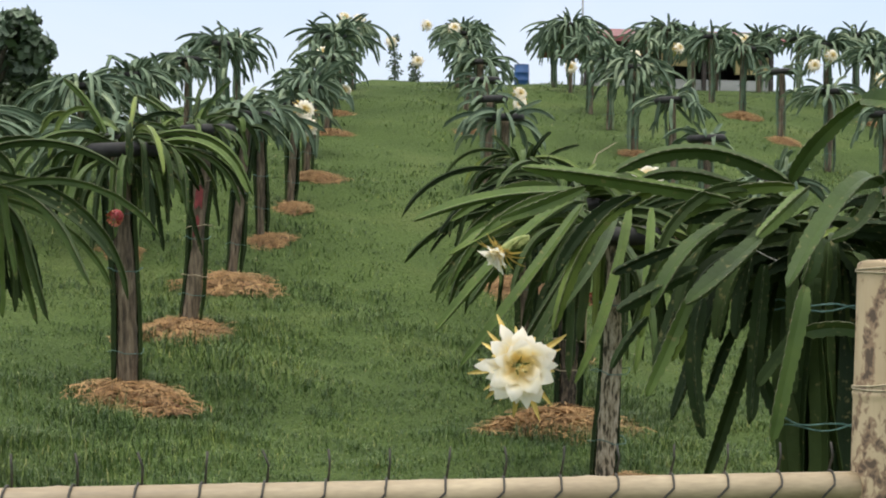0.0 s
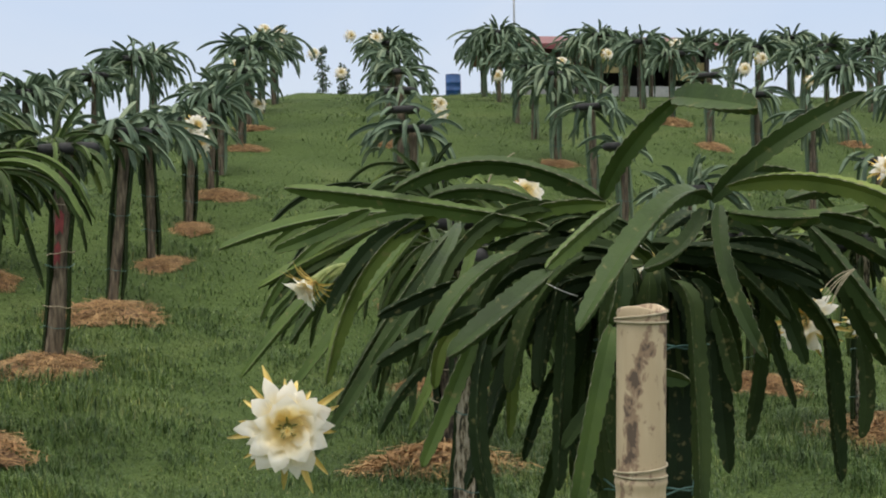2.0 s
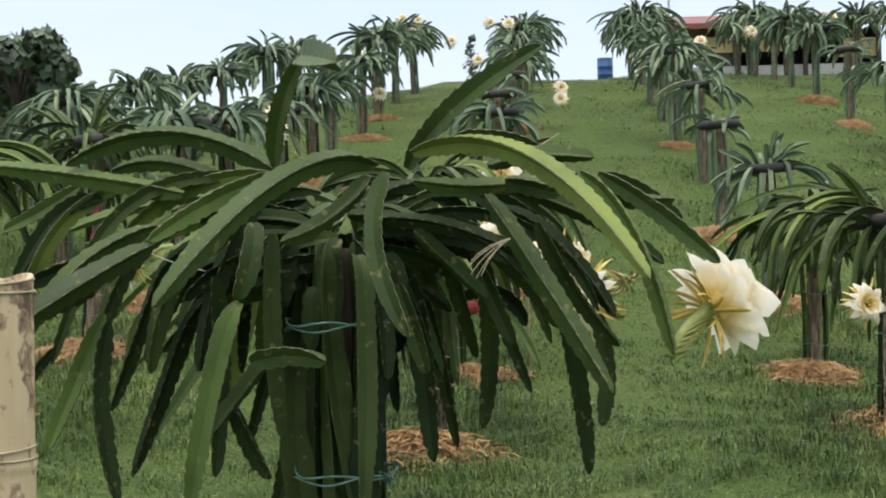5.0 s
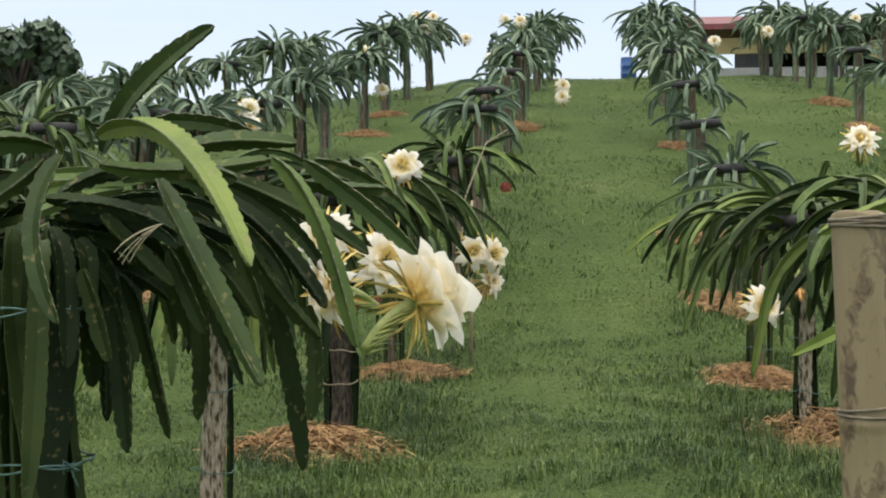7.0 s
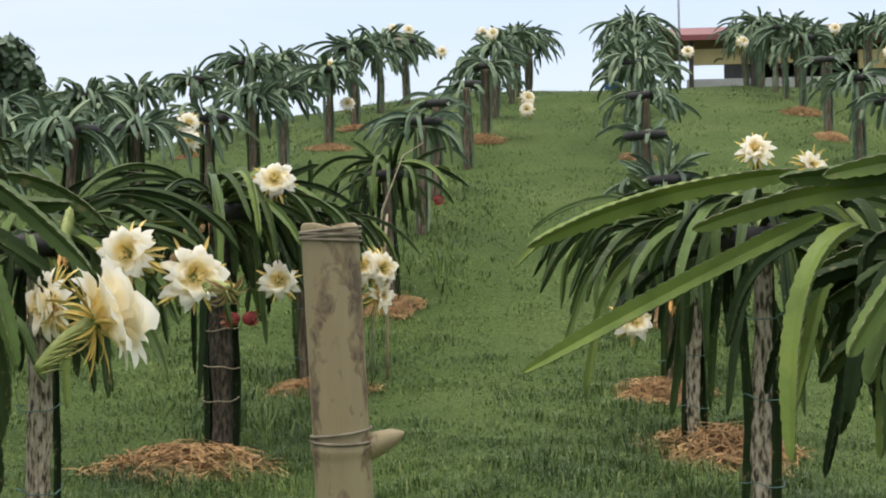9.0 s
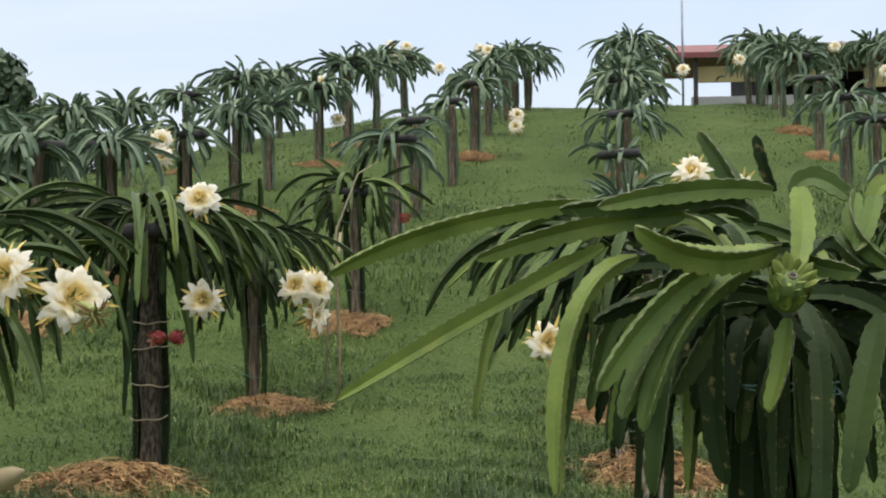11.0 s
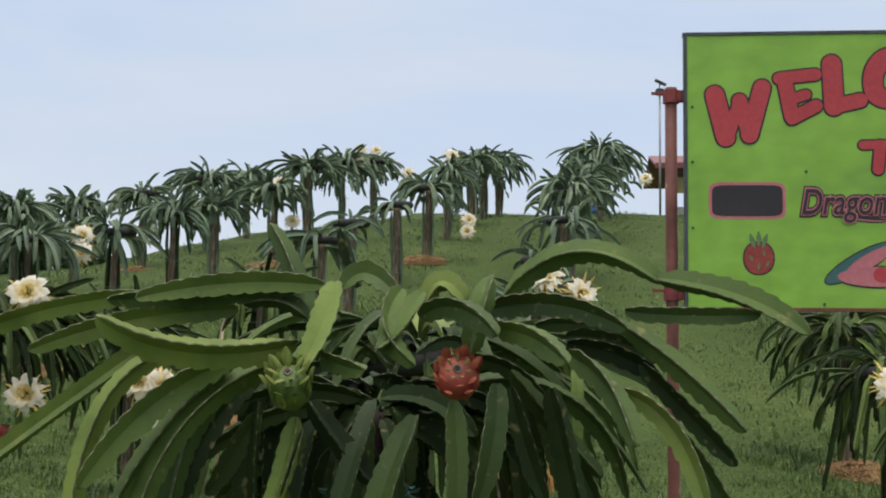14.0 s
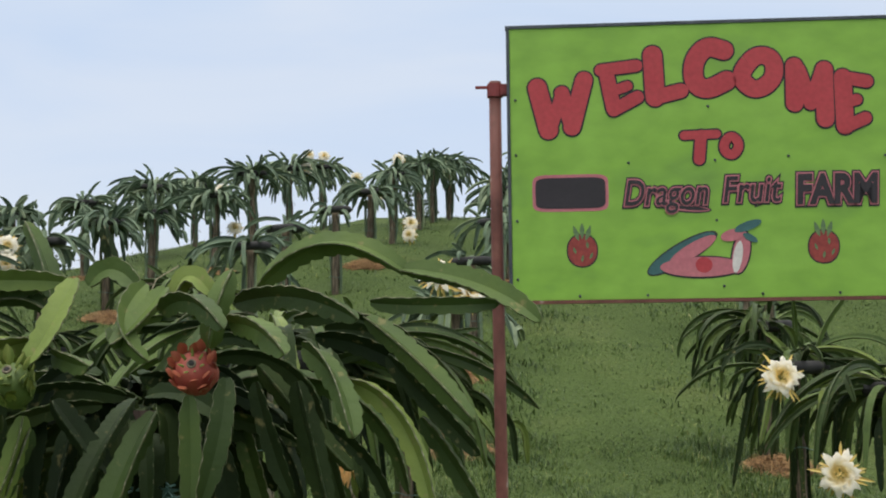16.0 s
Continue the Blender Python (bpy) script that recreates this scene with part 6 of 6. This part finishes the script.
for u, w, width, height, mat, lift, turn in ((0.630, 0.168, 0.300, 0.082, M_INK, 0.0105, -30), (0.628, 0.168, 0.286, 0.070, M_TEAL, 0.0125, -30), (0.668, 0.180, 0.200, 0.050, M_PINK, 0.0145, -30), (0.700, 0.116, 0.320, 0.086, M_INK, 0.0115, 0), (0.700, 0.117, 0.306, 0.074, M_PINK, 0.0155, 0), (0.845, 0.168, 0.074, 0.170, M_INK, 0.0120, 12), (0.845, 0.168, 0.062, 0.158, M_PINK, 0.0165, 12), (0.832, 0.152, 0.034, 0.120, M_WHITE, 0.0185, 10), (0.815, 0.233, 0.088, 0.044, M_PINK, 0.0195, -14), (0.872, 0.266, 0.105, 0.034, M_TEAL, 0.0205, -20), (0.880, 0.222, 0.060, 0.024, M_TEAL, 0.0210, 30), (0.708, 0.124, 0.062, 0.058, M_LETTER, 0.0180, 0)):
    patch(u / TIGHT, w, width, height, mat, lift, turn, 2.0, "part of a painted emblem")


def nail_head(u, w):
    bm = bmesh.new()
    bmesh.ops.create_cone(bm, cap_ends=True, segments=8, radius1=0.0055, radius2=0.004, depth=0.006, matrix=pose(u, -0.012, w, 90, 0, 0))
    part("nail", bm, M_FRAME, sign)


for u, w in ((0.02, 0.08), (0.02, 0.30), (0.02, 0.55), (0.02, 0.76), (0.44, 0.512), (0.76, 0.515), (1.03, 0.525), (0.74, 0.72), (0.76, 0.29), (0.78, 0.045), (0.50, 0.015), (0.92, 0.015), (1.38, 0.52), (0.25, 0.015), (1.2, 0.015)):
    nail_head(u, w)

sign_foot = float(ground_z(6.01, 3.63))
sign_post = thing("sign_post", pose(6.01, 3.63, sign_foot), "rusty red-brown steel pipe carrying the sign", "post")
v, f = tube_arrays([(0.01, 0, -0.3), (0.005, 0, 1.0), (0.0, 0, 2.0), (0.0, 0, 2.56 - sign_foot)], 0.023, 14)
child("pipe", mesh_from("pipe", v, f, M_RUST), sign_post)
for z in (2.525 - sign_foot, 1.77 - sign_foot):
    bm = bmesh.new()
    bmesh.ops.create_cone(bm, cap_ends=True, segments=14, radius1=0.031, radius2=0.031, depth=0.05, matrix=pose(0, 0, z))
    box(bm, (0.07, 0.03, 0.045), (0.05, -0.012, z), bevel=0.004)
    box(bm, (0.09, 0.012, 0.010), (-0.03, -0.005, z + 0.012))
    part("clamp", bm, M_CLAMP, sign_post, "red painted clamp")


# ---- on the crest ----
def drum(x, y):
    root = thing("water_drum", pose(x, y, float(ground_z(x, y))), "blue plastic drum standing on the crest", "drum")
    v, f = tube_arrays([(0, 0, -0.05), (0, 0, 0.02), (0, 0, 0.28), (0, 0, 0.30), (0, 0, 0.32), (0, 0, 0.58), (0, 0, 0.60), (0, 0, 0.62), (0, 0, 0.86), (0, 0, 0.9)], [0.26, 0.27, 0.27, 0.285, 0.27, 0.27, 0.285, 0.27, 0.27, 0.25], 20)
    v = np.asarray(v) * (0.80, 0.80, 0.72)
    child("shell", mesh_from("shell", v, f, M_BLUE), root)
    v, f = tube_arrays([(0, 0, 0.645), (0, 0, 0.672)], [0.216, 0.211], 20)
    child("rim", mesh_from("rim", v, f, M_BLUE), root, label="raised drum rim")


drum(8.75, 34.6)


def farm_house():
    x, y = 11.35, 37.2
    z = float(ground_z(x, y)) - 0.3
    up = 0.4
    root = thing("farm_house", pose(x, y, z, 0, 0, -4), "small farm house, yellow walls, dull red sheet roof", "house")
    w, d, h = 6.2, 4.0, 1.75 + up
    # The dark back and side walls paint the shade under the roof.
    for name, size, at, mat in (("wall", (w, 0.15, 0.55 + up), (w / 2, 0, 0.27 + up / 2), M_WALL_PALE), ("wall", (3.6, 0.15, 0.46), (1.9, 0.004, 1.20 + up), M_WALL), ("wall", (1.2, 0.15, 0.55), (5.6, 0.004, 1.02 + up), M_WALL), ("wall", (w - 1.8, 0.15, h), (w / 2 + 0.9, d, h / 2), M_SHADE), ("wall", (0.15, d - 0.15, h), (w, d / 2, h / 2), M_SHADE), ("wall", (0.15, d - 0.15, h), (1.8, d / 2, h / 2), M_SHADE)):
        bm = bmesh.new()
        box(bm, size, at)
        part(name, bm, mat, root)
    for px in (0.1, 1.9, 3.9, 6.1):
        bm = bmesh.new()
        box(bm, (0.12, 0.12, h), (px, -0.25, h / 2))
        part("pillar", bm, M_SHADE, root)
    bm = bmesh.new()
    box(bm, (w + 1.0, 2.6, 0.06), (w / 2, 0.75, h + 0.30), Matrix.Rotation(radians(14), 4, "X"))
    part("roof", bm, M_ROOF, root)
    bm = bmesh.new()
    box(bm, (w + 1.0, 2.6, 0.06), (w / 2, 3.25, h + 0.30), Matrix.Rotation(radians(-14), 4, "X"))
    part("roof", bm, M_ROOF, root)
    bm = bmesh.new()
    box(bm, (w + 1.0, 0.05, 0.16), (w / 2, -0.52, h - 0.04))
    part("fascia", bm, M_ROOF, root)


farm_house()


def lamp_mast(x, y, height):
    root = thing("lamp_mast", pose(x, y, float(ground_z(x, y))), "thin steel mast with a small lamp head", "street lamp")
    v, f = tube_arrays([(0, 0, -0.3), (0, 0, height * 0.5), (0, 0, height)], [0.035, 0.032, 0.028], 8)
    child("pole", mesh_from("pole", v, f, M_GALV), root)
    bm = bmesh.new()
    box(bm, (0.22, 0.2, 0.18), (0, 0, height - 0.05), bevel=0.02)
    part("lamp_head", bm, M_FRAME, root)
    bm = bmesh.new()
    box(bm, (0.34, 0.24, 0.03), (0.02, 0, height + 0.22), Matrix.Rotation(radians(25), 4, "Y"))
    part("solar_panel", bm, M_FRAME, root)
    v, f = tube_arrays([(0, 0, height - 0.01), (0, 0, height + 0.22)], 0.02, 6)
    child("bracket", mesh_from("bracket", v, f, M_GALV), root)


lamp_mast(10.7, 35.0, 3.6)


def leaf_cloud(rng, centres, radii, count, size, aspect=0.5):
    v, f = [], []
    for k in range(count):
        i = int(rng.integers(0, len(centres)))
        d = rng.standard_normal(3)
        d /= np.linalg.norm(d)
        p = np.array(centres[i]) + d * radii[i] * rng.uniform(0.55, 1.05) * np.array((1, 1, 0.8))
        a = rng.standard_normal(3)
        a /= np.linalg.norm(a)
        b = np.cross(a, d)
        b /= np.linalg.norm(b) + 1e-6
        a = np.cross(b, d) * 0.8 + d * 0.3 - np.array((0, 0, 0.4))
        a /= np.linalg.norm(a)
        s = size * rng.uniform(0.6, 1.3)
        n = len(v)
        v += [tuple(p), tuple(p + a * s * 0.5 + b * s * aspect * 0.5), tuple(p + a * s - d * s * 0.15), tuple(p + a * s * 0.5 - b * s * aspect * 0.5)]
        f.append((n, n + 1, n + 2, n + 3))
    return v, f


def tree(x, y, height, spread, seed, label, mat=None, leaf=0.5, count=1800):
    rng = np.random.default_rng(seed)
    root = thing("tree", pose(x, y, float(ground_z(x, y))), label, "tree")
    line = [(0, 0, -0.3), (0.05, 0, height * 0.3), (0.0, 0.1, height * 0.6), (0.1, 0.1, height * 0.85)]
    v, f = tube_arrays(line, [0.04 * height, 0.032 * height, 0.022 * height, 0.008 * height], 9)
    child("trunk", mesh_from("trunk", v, f, M_BARK), root)
    centres, radii = [], []
    for k in range(9):
        a = k * 2.4
        c = np.array((math.cos(a) * spread * rng.uniform(0.3, 0.8), math.sin(a) * spread * rng.uniform(0.3, 0.8), height * rng.uniform(0.55, 0.95)))
        centres.append(c)
        radii.append(spread * rng.uniform(0.28, 0.5))
        v, f = tube_arrays([(0, 0.05, height * 0.45), tuple(c * 0.5 + np.array((0, 0, height * 0.28))), tuple(c)], [0.018 * height, 0.012 * height, 0.004 * height], 6)
        child("limb", mesh_from("limb", v, f, M_BARK), root)
    v, f = leaf_cloud(rng, centres, radii, count, leaf, 0.8)
    child("crown", mesh_from("crown", v, f, mat or M_LEAF, False), root)


tree(-4.1, 21.2, 2.45, 0.95, 5, "dark broad-leaved tree at the edge of the rows", leaf=0.24, count=1500)


def sapling(x, y, height, seed):
    rng = np.random.default_rng(seed)
    root = thing("sapling", pose(x, y, float(ground_z(x, y))), "slim dark sapling on the crest", "tree", "saplings on the crest")
    v, f = tube_arrays([(0, 0, -0.1), (0.02, 0, height * 0.5), (-0.03, 0, height * 0.95)], [0.03, 0.022, 0.01], 6)
    child("trunk", mesh_from("trunk", v, f, M_BARK), root)
    cs = [(rng.uniform(-0.06, 0.06), 0, height * s) for s in np.linspace(0.25, 1.0, 7)]
    v, f = leaf_cloud(rng, cs, [0.14, 0.17, 0.17, 0.15, 0.12, 0.09, 0.05], 300, 0.13)
    child("crown", mesh_from("crown", v, f, M_LEAF, False), root)


sapling(5.0, 34.5, 1.5, 1)
sapling(5.6, 34.5, 1.0, 2)


def bush_line():
    """Rough growth past the rows on the flank of the hill."""
    rng = np.random.default_rng(15)
    cs, rs = [], []
    for k in range(70):
        x = (-24 + 18.5 * rng.random()) if k < 36 else (-10 + 6.3 * rng.random())
        y = (19 + 8 * rng.random()) if k < 36 else (14 + 10 * rng.random())
        r = rng.uniform(0.5, 1.1) if k < 36 else rng.uniform(0.3, 0.75)
        cs.append((x, y, float(ground_z(x, y)) + r * 0.5))
        rs.append(r)
    for k in range(34):
        x, y, r = -9.0 + 7.8 * rng.random(), 24.5 + 2.5 * rng.random(), rng.uniform(0.35, 0.6)
        top = float(np.interp(x, (-9, -4, -2.8, -1), (5.1, 4.85, 4.4, 3.95))) - r * rng.uniform(0.6, 1.4)
        foot = float(ground_z(x, y))
        for z in np.arange(top, foot, -0.7 * r):
            cs.append((x, y, z))
            rs.append(r)
    v, f = leaf_cloud(rng, cs, rs, 30000, 0.24, 0.4)
    tagged(new("rough_bushes", mesh_from("rough_bushes", v, f, M_WEED, False)), "rough green bushes on the flank of the hill", "bushes", kind="stuff")


bush_line()


def grass_field():
    """Bent two-piece blades, dense close by and thinner up the hill."""
    rng = np.random.default_rng(4)
    bands = ((3.2, 8.0, -2.6, 10.0, 2900, 0.052, 0.0027), (8.0, 12.5, -3.2, 12.0, 1500, 0.050, 0.0038), (12.5, 19.0, -4.5, 14.5, 420, 0.046, 0.0060), (19.0, 36.0, -8.0, 20.0, 120, 0.034, 0.0085))
    all_v, all_f, base = [], [], 0
    for y0, y1, x0, x1, density, tall, wide in bands:
        n = int((y1 - y0) * (x1 - x0) * density)
        x, y = rng.uniform(x0, x1, n), rng.uniform(y0, y1, n)
        patch = 0.5 + 0.5 * np.sin(x * 1.7 + np.sin(y * 1.3) * 2) * np.sin(y * 2.1 + np.sin(x * 0.8) * 2)
        near_row = np.abs(((x - 0.16 * (y - 7.3) - 1.95) / 3.15 + 0.5) % 1.0 - 0.5) * 3.15
        h = tall * rng.uniform(0.35, 1.5, n) * (0.65 + 0.6 * patch) * np.interp(near_row, (0.3, 1.1), (1.75, 0.9))
        for mx, my, mr in mulch_spots:
            if y0 - 1 < my < y1 + 1:
                h = np.where(np.hypot(x - mx, (y - my) * 1.05) < mr * rng.uniform(0.35, 1.0, n), h * 0.15, h)
        clump = np.sin(x * 5.1 + np.sin(y * 3.7) * 2) * np.sin(y * 4.3 + np.sin(x * 2.9) * 2)
        h = h * np.interp(clump, (-0.6, 0.2, 0.8), (0.6, 1.0, 1.55))
        tuft = (rng.random(n) < 0.05) & (y < 15)
        h[tuft] *= 1.7
        a, lean = rng.uniform(0, 2 * np.pi, n), rng.uniform(0.25, 1.3, n)
        side = np.stack([np.cos(a), np.sin(a), 0 * a], -1)
        way = np.stack([-np.sin(a), np.cos(a), 0 * a], -1)
        root = np.stack([x, y, ground_z(x, y) - 0.01], -1)
        w = (wide * rng.uniform(0.6, 1.3, n))[:, None]
        mid = root + np.stack([0 * h, 0 * h, h * 0.6], -1) + way * (lean * h * 0.3)[:, None]
        tip = root + np.stack([0 * h, 0 * h, h * (1.0 - 0.35 * lean)], -1) + way * (lean * h * 0.95)[:, None]
        v = np.stack([root - side * w, root + side * w, mid + side * w * 0.8, mid - side * w * 0.8, tip], 1).reshape(-1, 3)
        k = base + 5 * np.arange(n)
        all_v.append(v)
        all_f += list(zip(k, k + 1, k + 2, k + 3)) + list(zip(k + 3, k + 2, k + 4))
        base += 5 * n
    me = bpy.data.meshes.new("grass")
    me.from_pydata(np.concatenate(all_v), [], all_f)
    me.materials.append(M_GRASS)
    tagged(new("grass", me), "fresh green grass, unevenly mown, over the slope", "grass", kind="stuff")


grass_field()
